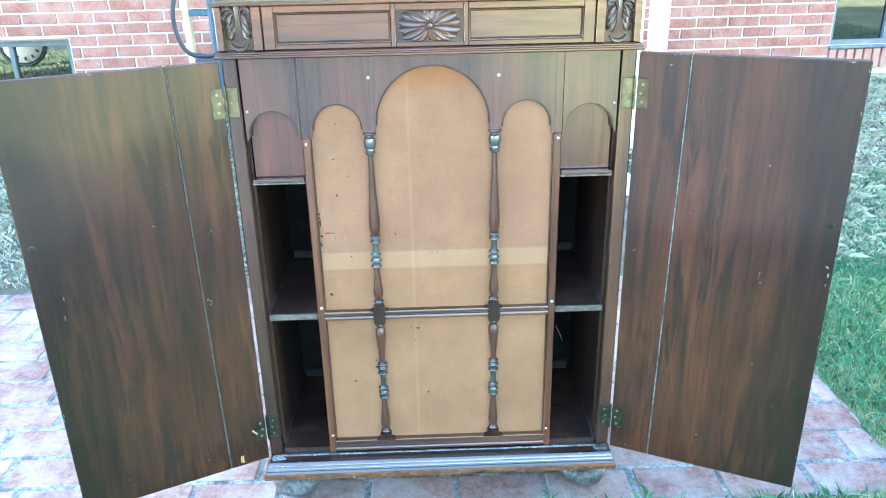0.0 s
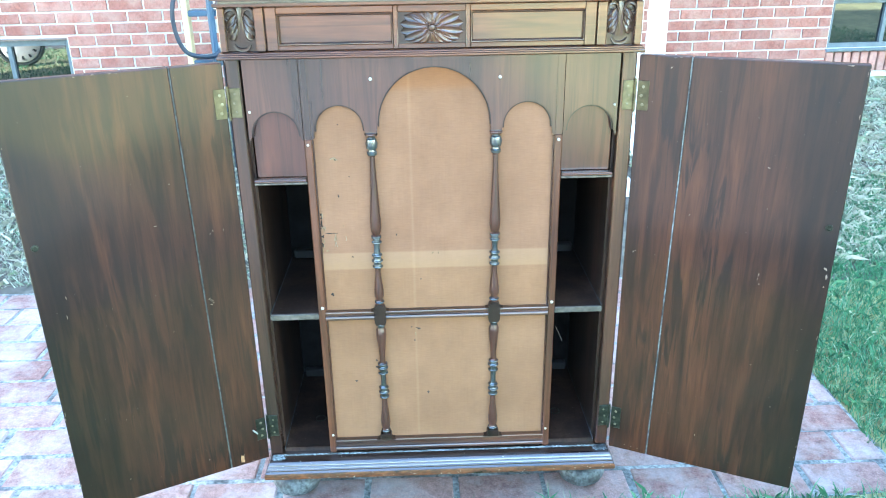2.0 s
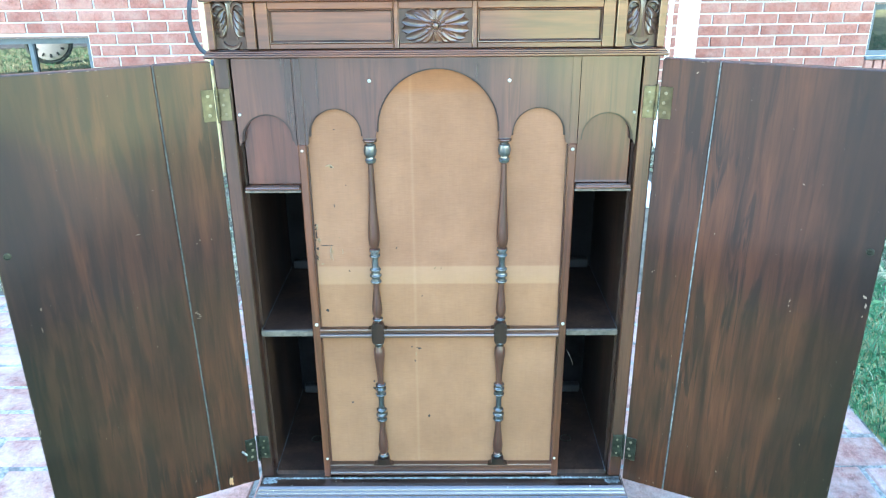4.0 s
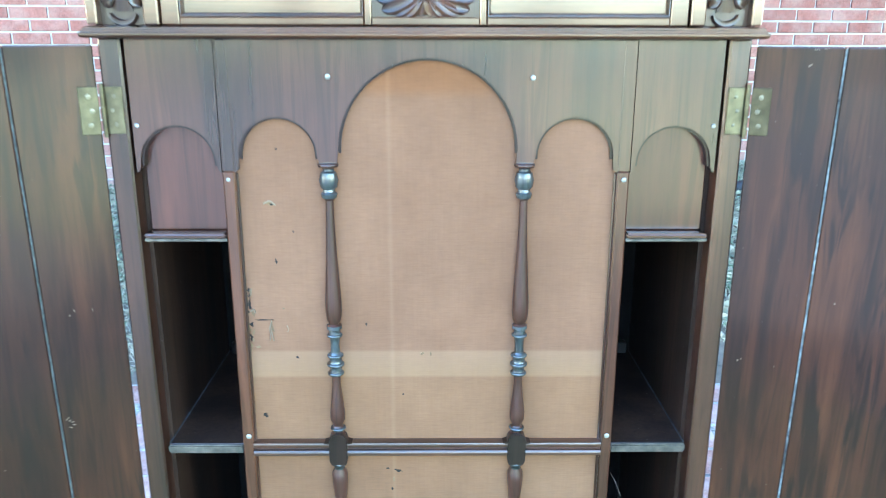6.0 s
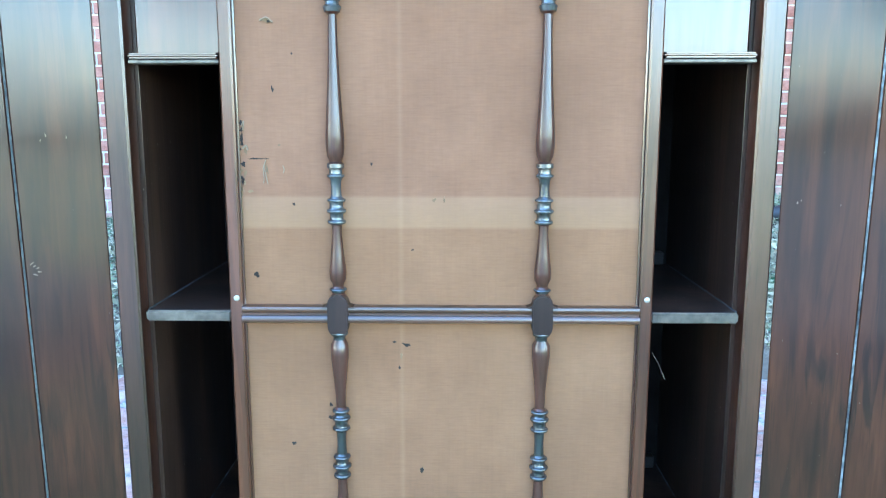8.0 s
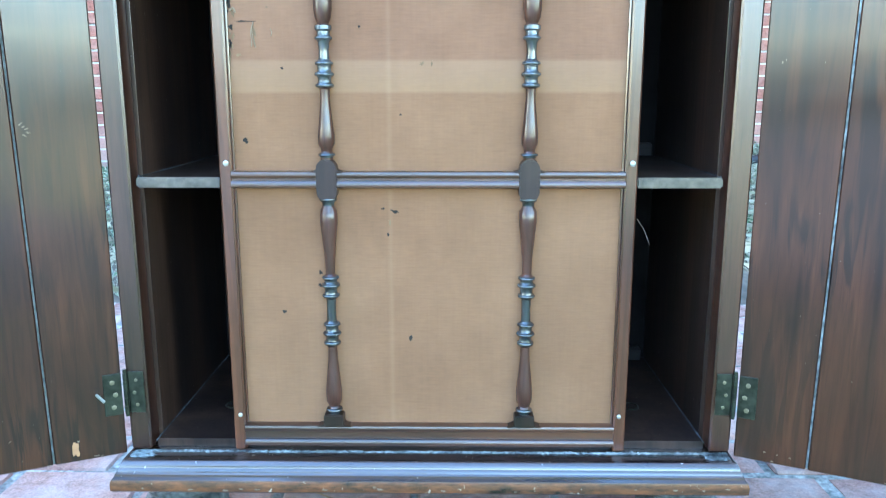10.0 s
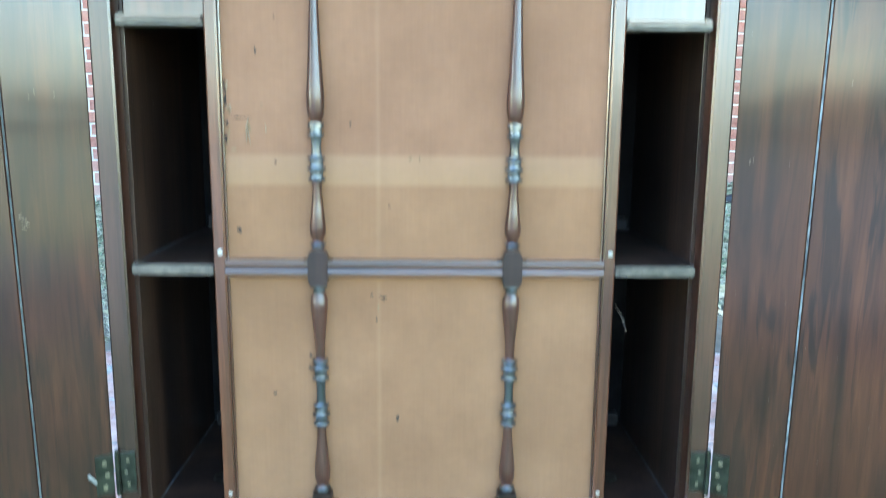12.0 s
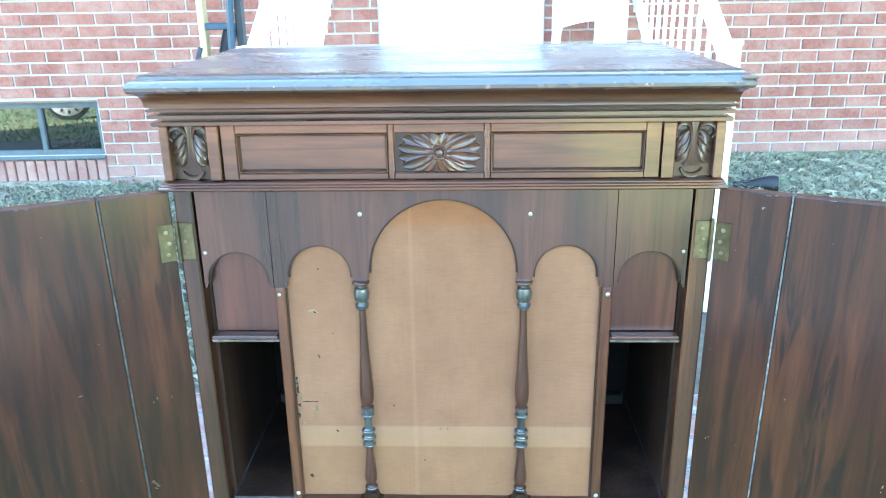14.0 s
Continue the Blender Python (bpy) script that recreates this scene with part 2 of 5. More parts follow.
# blue-black rings: the sky's reflection on the turning is put into the colour
WOOD_COLLAR = wood("sky_sheen_collar", (0.010, 0.012, 0.014), (0.024, 0.029, 0.033), (0.06, 0.07, 0.075), coat=1.0, gloss=0.18, ior=1.75, speck=0.5)
WOOD_POST = wood("post_walnut", (0.028, 0.0105, 0.006), (0.066, 0.024, 0.012), (0.105, 0.040, 0.018), coat=0.9, gloss=0.24, ior=1.66)
WOOD_INSIDE = wood("inside_walnut", (0.0150, 0.0090, 0.0073), (0.0355, 0.0188, 0.0124), (0.0610, 0.0325, 0.0205), rough=(0.45, 0.65), coat=0.4, speck=0.3)
WOOD_CARVED = wood("carved_walnut", (0.020, 0.0085, 0.005), (0.055, 0.0205, 0.0095), (0.10, 0.037, 0.016), coat=1.0, gloss=0.2, ior=1.52)
# dark wood of the blocks; on arch edges and scroll eyes it paints shade
WOOD_EDGE = wood("dark_wood_and_shade", (0.012, 0.006, 0.004), (0.022, 0.010, 0.007), (0.034, 0.015, 0.010), coat=0.5)
# near-black back: the compartments' deep shade is put into its colour
BACK_SHADE = plain("shade_black_back", (0.016, 0.015, 0.016), 0.8, spread=0.5)
BACK_SHADE.node_tree.nodes["Principled BSDF"].inputs["Specular IOR Level"].default_value = 0.05
WORN_EDGE = plain("worn_edge", (0.18, 0.15, 0.115), 0.55, spread=0.75, scale=70, relief=0.3, coat=0.4)
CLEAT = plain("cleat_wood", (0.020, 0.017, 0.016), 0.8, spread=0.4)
CHALK = plain("pale_dust", (0.42, 0.45, 0.45), 0.95, spread=0.95, scale=160, relief=0.5)
FOOT_PAINT = plain("scuffed_foot", (0.19, 0.21, 0.215), 0.7, spread=0.9, scale=110, relief=0.6, coat=0.1)
DUST = plain("dust_line", (0.13, 0.145, 0.16), 0.95, spread=0.7, scale=140)
BARE = plain("bare_veneer", (0.42, 0.22, 0.10), 0.75, spread=0.3, scale=90)
FILLER = plain("crack_filler", (0.30, 0.32, 0.31), 0.9, spread=0.85, scale=120, relief=0.4)
FILLER_DARK = plain("crack_dirt", (0.14, 0.145, 0.135), 0.9, spread=0.7, scale=120, relief=0.4)
CLOTH = cloth_material()
HOLE = plain("hole_dark", (0.014, 0.009, 0.006), 0.95)
THREAD = plain("loose_thread", (0.30, 0.215, 0.135), 0.9, spread=0.3)
FRAY = plain("frayed_thread", (0.30, 0.19, 0.095), 0.9, spread=0.5)
BRASS = plain("brass", (0.23, 0.20, 0.12), 0.42, 0.9, 0.6, 50)
OLD_BRASS = plain("tarnished_brass", (0.085, 0.095, 0.07), 0.42, 0.8, 0.75, 70)
STEEL = plain("steel", (0.5, 0.49, 0.46), 0.4, 0.7, 0.2, 90)
SCREW = plain("brass_screw", (0.30, 0.27, 0.19), 0.4, 0.8, 0.4, 90)
PALE = plain("scratch_pale", (0.21, 0.155, 0.115), 0.8, spread=0.3)
PAVER = masonry("paver_clay", (0.240, 0.135, 0.110), (0.345, 0.218, 0.182), stain=(0.43, 0.40, 0.38), stained=0.6, patch=(6, 0.44, 0.68))
MORTAR = plain("patio_mortar", (0.44, 0.46, 0.43), 0.95, spread=0.75, scale=110, relief=0.9)
BRICK = masonry("wall_brick", (0.315, 0.122, 0.092), (0.41, 0.178, 0.132), stained=0.3, stain=(0.52, 0.38, 0.31), lime=0.5)
WALL_MORTAR = plain("wall_mortar", (0.66, 0.64, 0.61), 0.95, spread=0.18, scale=50, relief=0.3)
WHITE = plain("white_paint", (0.82, 0.82, 0.80), 0.5, spread=0.05, scale=12)
CREAM = plain("cream_paint", (0.62, 0.50, 0.27), 0.5, spread=0.1)
NAVY = plain("navy_plastic", (0.010, 0.020, 0.040), 0.4, spread=0.3)
BLUE = plain("blue_metal", (0.03, 0.07, 0.12), 0.4, spread=0.2)
BLACK = plain("black_rubber", (0.02, 0.022, 0.028), 0.5, spread=0.3)
FRAME = plain("window_frame", (0.13, 0.15, 0.16), 0.55, spread=0.25, scale=20)
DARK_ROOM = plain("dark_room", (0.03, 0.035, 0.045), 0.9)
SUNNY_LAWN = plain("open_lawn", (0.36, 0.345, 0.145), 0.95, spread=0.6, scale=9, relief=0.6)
ASPHALT = plain("asphalt", (0.085, 0.080, 0.082), 0.9, spread=0.4, scale=30, relief=0.5)
SOIL = plain("bed_soil", (0.19, 0.165, 0.125), 0.95, spread=0.6, scale=20, relief=0.7)


def leafy(name, stops, rough=0.6):
    m, t, p = material(name)
    g = t.nodes.new("ShaderNodeNewGeometry")
    t.links.new(ramp(t, g.outputs["Random Per Island"], stops), p.inputs["Base Color"])
    p.inputs["Roughness"].default_value = rough
    return m


GRASS = leafy("grass_blade", [(0.0, (0.026, 0.095, 0.040)), (0.45, (0.052, 0.165, 0.068)), (0.85, (0.095, 0.22, 0.092)), (0.96, (0.27, 0.31, 0.18)), (1.0, (0.42, 0.41, 0.29))])
STRAW = leafy("dry_stalk", [(0.0, (0.17, 0.18, 0.12)), (0.4, (0.31, 0.29, 0.21)), (0.75, (0.47, 0.43, 0.33)), (1.0, (0.2, 0.26, 0.15))])
LEAF = leafy("bed_leaf", [(0.0, (0.07, 0.12, 0.06)), (0.5, (0.15, 0.20, 0.12)), (0.8, (0.24, 0.28, 0.18)), (1.0, (0.36, 0.36, 0.26))])
TREE_LEAF = leafy("tree_leaf", [(0.0, (0.02, 0.045, 0.018)), (0.6, (0.045, 0.075, 0.03)), (1.0, (0.085, 0.11, 0.045))])
BARK = plain("bark", (0.09, 0.07, 0.05), 0.95, spread=0.5, scale=20, relief=0.7)


def glass_material():
    m, t, p = material("window_glass")
    # opaque near-black base: the unlit room behind is put into the pane
    p.inputs["Base Color"].default_value = (0.004, 0.006, 0.007, 1)
    p.inputs["Roughness"].default_value = 0.02
    p.inputs["IOR"].default_value = 2.2
    p.inputs["Transmission Weight"].default_value = 0.0
    return m


GLASS = glass_material()


# ---- building helpers ----
def part(name, bm, mat, parent=None, label="", m=None):
    """Links a bmesh as one mesh object under a thing, or as a thing of its own."""
    bmesh.ops.recalc_face_normals(bm, faces=bm.faces)
    me = bpy.data.meshes.new(name)
    bm.to_mesh(me)
    bm.free()
    me.materials.append(mat)
    ob = new(name, me)
    if parent:
        ob.parent = parent
    if m:
        ob.matrix_basis = m
    if label:
        tagged(ob, label)
    return ob


def smooth(ob, angle=35):
    ob.data.shade_smooth()
    ob.data.set_sharp_from_angle(angle=radians(angle))
    return ob


def box(x0, x1, y0, y1, z0, z1, bevel=0.0015, bm=None, segments=1):
    """A box with eased edges, added to bm."""
    own = bmesh.new()
    bmesh.ops.create_cube(own, size=1)
    for v in own.verts:
        v.co = Vector((x0 + (v.co.x + 0.5) * (x1 - x0), y0 + (v.co.y + 0.5) * (y1 - y0), z0 + (v.co.z + 0.5) * (z1 - z0)))
    if bevel:
        bmesh.ops.bevel(own, geom=own.edges, offset=bevel, segments=segments, affect="EDGES")
    return joined(bm, own)


def joined(bm, own, m=None):
    """Moves own's geometry into bm."""
    if m:
        own.transform(m)
    if bm is None:
        return own
    me = bpy.data.meshes.new("scratch")
    own.to_mesh(me)
    own.free()
    bm.from_mesh(me)
    bpy.data.meshes.remove(me)
    return bm


def lathe(profile, steps=24, bm=None, m=None, start=0.0, sweep=360.0):
    """Turned shape from (z, radius) pairs, about the z axis."""
    own = bmesh.new()
    rings = []
    for z, r in profile:
        rings.append([own.verts.new((r * math.cos(radians(start + sweep * k / steps)), r * math.sin(radians(start + sweep * k / steps)), z)) for k in range(steps)])
    for a, b in zip(rings, rings[1:]):
        for k in range(steps):
            own.faces.new((a[k], a[(k + 1) % steps], b[(k + 1) % steps], b[k]))
    own.faces.new(rings[0][::-1])
    own.faces.new(rings[-1])
    return joined(bm, own, m)


def slab(outline, y0, y1, bm=None, bevel=0.0):
    """A board cut to an (x, z) outline, from y0 (front) to y1."""
    own = bmesh.new()
    f = own.faces.new([own.verts.new((x, y0, z)) for x, z in outline])
    out = bmesh.ops.extrude_face_region(own, geom=[f])
    for v in out["geom"]:
        if isinstance(v, bmesh.types.BMVert):
            v.co.y = y1
    if bevel:
        rim = [e for e in own.edges if all(abs(v.co.y - y0) < 1e-6 for v in e.verts)]
        bmesh.ops.bevel(own, geom=rim, offset=bevel, segments=2, affect="EDGES")
    return joined(bm, own)


def wrap(rows, y_back, bm=None, cap=True):
    """A moulding carried round the front and both sides, from (half width, front y, z) rows going up."""
    own = bmesh.new()
    rings = [[own.verts.new(c) for c in ((-hx, y_back, z), (-hx, y, z), (hx, y, z), (hx, y_back, z))] for hx, y, z in rows]
    for a, b in zip(rings, rings[1:]):
        for k in range(4):
            own.faces.new((a[k], a[(k + 1) % 4], b[(k + 1) % 4], b[k]))
    if cap:
        own.faces.new(rings[0][::-1])
        own.faces.new(rings[-1])
    return joined(bm, own)


def tube(points, radius, steps=8, bm=None, flat=1.0, taper=None):
    """A tube through points; flat squeezes it in y, taper gives a radius factor along it."""
    own = bmesh.new()
    pts = [Vector(p) for p in points]
    rings = []
    for k, p in enumerate(pts):
        d = (pts[min(k + 1, len(pts) - 1)] - pts[max(k - 1, 0)]).normalized()
        side = d.cross(Vector((0, 1, 0)))
        side = side.normalized() if side.length > 0.05 else d.cross(Vector((1, 0, 0))).normalized()
        up = side.cross(d).normalized()
        r = radius * (taper[k] if taper else 1.0)
        rings.append([own.verts.new(p + r * (math.cos(a) * side + flat * math.sin(a) * up)) for a in (2 * math.pi * j / steps for j in range(steps))])
    for a, b in zip(rings, rings[1:]):
        for k in range(steps):
            own.faces.new((a[k], a[(k + 1) % steps], b[(k + 1) % steps], b[k]))
    own.faces.new(rings[0][::-1])
    own.faces.new(rings[-1])
    return joined(bm, own)


def disc(x, z, r, y0, y1, bm=None, steps=12):
    """A low round button standing out of a board towards the front."""
    return lathe([(0, r), (abs(y1 - y0) * 0.6, r), (abs(y1 - y0), r * 0.6)], steps, bm, pose(x, y1, z, 90))


def arc(cx, cz, r, a0, a1, n=20):
    return [(cx + r * math.cos(radians(a0 + (a1 - a0) * k / n)), cz + r * math.sin(radians(a0 + (a1 - a0) * k / n))) for k in range(n + 1)]


def bezier(points, n=10):
    """A smooth run through points (Catmull-Rom)."""
    p = [Vector(q) for q in points]
    p = [p[0] * 2 - p[1], *p, p[-1] * 2 - p[-2]]
    out = []
    for k in range(1, len(p) - 2):
        for j in range(n):
            u = j / n
            a, b, c, d = p[k - 1], p[k], p[k + 1], p[k + 2]
            out.append(0.5 * (2 * b + (c - a) * u + (2 * a - 5 * b + 4 * c - d) * u * u + (3 * b - a - 3 * c + d) * u ** 3))
    out.append(p[-2])
    return out


def scatter(name, quads, mat, label, category):
    """One object of many small leaves, from a list of corner groups."""
    verts = [v for q in quads for v in q]
    faces, k = [], 0
    for q in quads:
        faces.append(tuple(range(k, k + len(q))))
        k += len(q)
    me = bpy.data.meshes.new(name)
    me.from_pydata(verts, [], faces)
    me.materials.append(mat)
    return tagged(new(name, me), label, category, kind="stuff")


# ---- ground and house ----
def land(x, y):
    """Height of the ground: flat round the patio, a bank up to the house."""
    k = min(max((y - 1.32) / (W_Y - 1.32), 0), 1)
    top = 0.16 + 0.13 * min(max((x + 1.2) / 2.4, 0), 1)
    rise = top * (k ** 0.8)
    inside = -2.6 < x < 1.17 and -0.03 < y < 1.27
    return rise + (-0.03 if inside else -0.004 + 0.006 * noise.noise((x * 3, y * 3, 0)))


def build_ground():
    xs = [-900, -200, -60, -20, -10, -6, -4.5] + [-3.6 + 0.12 * k for k in range(61)] + [4.5, 6, 10, 20, 60, 200, 900]
    ys = [-900, -200, -60, -25, -12, -6, -3, -1.5, -0.8] + [-0.51 + 0.12 * k for k in range(36)] + [6, 12, 40, 200, 900]
    verts = [(x, y, land(x, y)) for y in ys for x in xs]
    n = len(xs)
    faces = [(j * n + i, j * n + i + 1, (j + 1) * n + i + 1, (j + 1) * n + i) for j in range(len(ys) - 1) for i in range(n - 1)]
    me = bpy.data.meshes.new("ground")
    me.from_pydata(verts, [], faces)
    for mat in (SUNNY_LAWN, SOIL):
        me.materials.append(mat)
    for f in me.polygons:
        c = f.center
        f.material_index = 1 if 1.18 < c.y < 4 and abs(c.x) < 6 else 0
        f.use_smooth = True
    tagged(new("ground", me), "lawn and planting bank rising to the house", "ground", kind="structure")


build_ground()
# out of view; added so that the polished wood reflects dark ground on the left
tagged(part("driveway", box(-5.5, 0.9, -60, -1.35, -0.2, 0.012, 0.004), ASPHALT), "unseen dark grey asphalt surface behind the lawn strip, added to darken reflections", "driveway", kind="structure")
patio = part("patio", box(-2.6, 1.165, -0.031, 1.258, -0.05, -0.0035, 0.003), MORTAR)
tagged(patio, "pinkish clay brick patio laid in running bond", "patio", kind="structure")

house = part("house_wall", box(-8.74, -2.25, W_Y + 0.012, W_Y + 0.3, -0.3, 5.6, 0), WALL_MORTAR)
tagged(house, "red brick house wall with pale mortar joints", "house wall", kind="structure")


# the whole front stands three degrees out of line with the cabinet
TURN = Matrix.Translation((0, W_Y, 0)) @ pose(0, 0, 0, 0, 0, 3.0) @ Matrix.Translation((0, -W_Y, 0))
house.matrix_basis = TURN


def more_wall(x0, x1, z0, z1):
    part("wall_section", box(x0, x1, W_Y + 0.012, W_Y + 0.3, z0, z1, 0), WALL_MORTAR, house)


# the wall is built in sections round the two low windows and the door
WIN_L, WIN_R = (-3.05, -2.245, 0.345, 0.672), (2.80, 3.60, 0.487, 0.815)
DOOR = (-0.40, 0.40, 0.945, 3.05)
for v in [v for v in house.data.vertices if v.co.x > -4]:
    v.co.x = WIN_L[0]
more_wall(WIN_L[0], WIN_L[1], -0.3, WIN_L[2])
more_wall(WIN_L[0], WIN_L[1], WIN_L[3], 5.6)
more_wall(WIN_L[1], DOOR[0], -0.3, 5.6)
more_wall(DOOR[0], DOOR[1], -0.3, DOOR[2])
more_wall(DOOR[0], DOOR[1], DOOR[3], 5.6)
more_wall(DOOR[1], WIN_R[0], -0.3, 5.6)
more_wall(WIN_R[0], WIN_R[1], -0.3, WIN_R[2])
more_wall(WIN_R[0], WIN_R[1], WIN_R[3], 5.6)
more_wall(WIN_R[1], 9.0, -0.3, 5.6)
tagged(part("eaves", box(-8.9, 9.3, W_Y - 0.5, W_Y + 3, 5.6, 5.8, 0.01), WHITE, m=TURN), "white boxed eaves of the house", "eaves", kind="structure")
tagged(part("wall_back", box(-8.74, 9.0, W_Y + 2.5, W_Y + 2.7, -0.3, 5.6, 0), DARK_ROOM, m=TURN), "plain far wall of the house", "wall", kind="structure")
for x in (-8.74, 8.8):
    tagged(part("wall_side", box(x, x + 0.2, W_Y + 0.3, W_Y + 2.5, -0.3, 5.6, 0), WALL_MORTAR, m=TURN), "plain side wall of the house", "wall", kind="structure")


def basement_window(name, span, bars):
    x0, x1, z0, z1 = span
    w = tagged(new(name), "low basement window with a grey metal frame", "window", kind="structure")
    w.matrix_basis = TURN
    fr = box(x0, x0 + 0.025, W_Y + 0.03, W_Y + 0.09, z0, z1)
    box(x1 - 0.025, x1, W_Y + 0.03, W_Y + 0.09, z0, z1, bm=fr)
    box(x0 + 0.025, x1 - 0.025, W_Y + 0.03, W_Y + 0.09, z0, z0 + 0.03, bm=fr)
    box(x0 + 0.025, x1 - 0.025, W_Y + 0.03, W_Y + 0.09, z1 - 0.035, z1, bm=fr)
    for b in bars:
        box(b - 0.014, b + 0.014, W_Y + 0.032, W_Y + 0.088, z0 + 0.03, z1 - 0.035, bm=fr)
    part("window_frame", fr, FRAME, w)
    edges = [x0 + 0.025, *bars, x1 - 0.025]
    for a, b in zip(edges, edges[1:]):
        part("pane", box(a + 0.01, b - 0.01, W_Y + 0.055, W_Y + 0.061, z0 + 0.028, z1 - 0.033, 0), GLASS, w)
    part("window_sill", box(x0 - 0.01, x1 + 0.01, W_Y - 0.02, W_Y + 0.03, z0 - 0.022, z0 - 0.002, 0.004), FRAME, w)
    part("lintel", box(x0, x1, W_Y + 0.004, W_Y + 0.05, z1 + 0.001, z1 + 0.014, 0.002), plain("lintel_steel", (0.22, 0.15, 0.12), 0.7), w)
    # added dark sheet that stands for the unlit room behind the panes
    part("unlit_room_sheet", box(x0 - 0.1, x1 + 0.1, W_Y + 0.6, W_Y + 0.62, z0 - 0.2, z1 + 0.2, 0), DARK_ROOM, w)
    k, x = 0, x0 - 0.005
    while x < x1 - 0.03:
        part("sill_brick", box(x, x + 0.052, W_Y - 0.012, W_Y + 0.02, z0 - 0.16, z0 - 0.026, 0.004), BRICK, w)
        x += 0.0635
    return w


basement_window("window_1", WIN_L, [-2.62])
basement_window("window_2", WIN_R, [3.20])

door = tagged(new("door_1"), "white painted house door in a wide white frame", "door", kind="structure")
door.matrix_basis = TURN
part("door_leaf", box(DOOR[0], DOOR[1], W_Y + 0.02, W_Y + 0.06, DOOR[2], DOOR[3], 0.003), WHITE, door)
part("jamb", box(-0.493, DOOR[0] + 0.02, W_Y - 0.03, W_Y + 0.02, DOOR[2], DOOR[3] + 0.1, 0.004), WHITE, door)
part("jamb", box(DOOR[1] - 0.02, 0.479, W_Y - 0.03, W_Y + 0.02, DOOR[2], DOOR[3] + 0.1, 0.004), WHITE, door)
part("lintel", box(-0.493, 0.479, W_Y - 0.035, W_Y + 0.02, DOOR[3], DOOR[3] + 0.1, 0.004), WHITE, door)
for z in (1.12, 1.75):
    part("door_panel", box(-0.28, 0.28, W_Y + 0.012, W_Y + 0.021, z, z + 0.5, 0.006), WHITE, door)

# ---- steps and railings ----
stair = tagged(new("porch_stairs"), "white painted wooden steps leading up to the door", "stairs")
RISE, RUN, FIRST = 0.152, 0.29, 1.95
for k in range(6):
    y = FIRST + k * RUN
    back = W_Y - 0.002
    part("step", box(-0.72, 0.96, y, min(y + RUN + 0.02, back), 0.03 + k * RISE, 0.03 + (k + 1) * RISE, 0.004), WHITE, stair)


def railing(x, thick):
    r = tagged(new("stair_railing"), "white wooden stair railing with square balusters", "railing", "railings of the steps")
    y0, z0, slope = 1.8, 1.10, 0.60
    post = box(x - 0.026, x + 0.026, y0 - 0.026, y0 + 0.026, 0.0, z0, 0.004)
    part("newel_post", post, WHITE, r)
    part("post_cap", box(x - 0.031, x + 0.031, y0 - 0.031, y0 + 0.031, z0, z0 + 0.022, 0.006), WHITE, r)
    y1 = W_Y - 0.01
    rail = box(-0.027, 0.027, 0.0, math.hypot(y1 - y0, (y1 - y0) * slope), -0.03, 0.03, 0.008)
    part("handrail", rail, WHITE, r, m=pose(x, y0 + 0.03, z0 - 0.05, math.degrees(math.atan(slope))))
    n = 13
    for k in range(1, n):
        y = y0 + (y1 - y0) * k / n
        zt = z0 - 0.06 + slope * (y - y0)
        part("baluster", box(x - thick, x + thick, y - thick, y + thick, max(zt - 0.95, 0.0) + 0.02, zt, 0.003), WHITE, r)
    part("bottom_rail", box(-0.02, 0.02, 0.0, math.hypot(y1 - y0, (y1 - y0) * slope) - 0.06, -0.025, 0.025, 0.004), WHITE, r, m=pose(x, y0 + 0.03, z0 - 0.88, math.degrees(math.atan(slope))))


railing(0.985, 0.0085)
railing(-0.775, 0.0125)

# arched white bench end beside the door
bench = tagged(new("porch_bench"), "white wooden porch bench with an arched apron", "bench")
apron = [(0.50, 1.52), (0.50, 0.943), (0.53, 0.943), (0.545, 1.085)] + [(0.555 + 0.17 * u, 1.092 + 0.03 * math.sin(math.pi * u * 0.5)) for u in (0, 0.2, 0.4, 0.6, 0.8, 1.0)] + [(0.725, 0.943), (0.90, 0.943), (0.90, 1.52)]
part("bench_end", slab(apron, 3.30, 3.33), WHITE, bench)
part("bench_seat", box(0.50, 0.90, 3.332, 3.62, 1.40, 1.43, 0.004), WHITE, bench)
part("bench_foot", box(0.52, 0.56, 3.55, 3.59, 0.943, 1.40, 0.004), WHITE, bench)

# ---- ladder by the wall ----
ladder = tagged(new("step_ladder"), "cream step ladder with blue treads and a navy strap", "ladder")
LX0, LX1, LY = -1.172, -1.0, 2.5
for x, paint in ((LX0, CREAM), (LX1, NAVY)):
    part("stile", box(x - 0.015, x + 0.015, LY, LY + 0.06, land(x, LY) - 0.01, 1.75, 0.004), paint, ladder)
for k, z in enumerate((0.42, 0.66, 0.9, 1.145, 1.39)):
    part("tread", box(LX0 + 0.016, LX1 - 0.016, LY - 0.005, LY + 0.075, z, z + 0.028, 0.004), BLUE, ladder)
part("brace", tube([(LX0 + 0.06, LY + 0.08, 1.0), (-1.09, LY + 0.06, 1.03), (LX1 - 0.05, LY + 0.05, 1.16)], 0.034, 10), NAVY, ladder)
part("side_bar", tube([(LX1 - 0.035, LY - 0.02, 0.5), (LX1 - 0.04, LY - 0.02, 0.95), (LX1 - 0.028, LY - 0.02, 1.25), (LX1 + 0.015, LY - 0.02, 1.7)], 0.017, 8), BLUE, ladder)
strap = bezier([(-1.175, 2.47, 1.07), (-1.212, 2.45, 0.95), (-1.216, 2.45, 0.85), (-1.19, 2.45, 0.76), (-1.14, 2.45, 0.72), (-1.04, 2.46, 0.715), (-0.99, 2.48, 0.76)], 6)
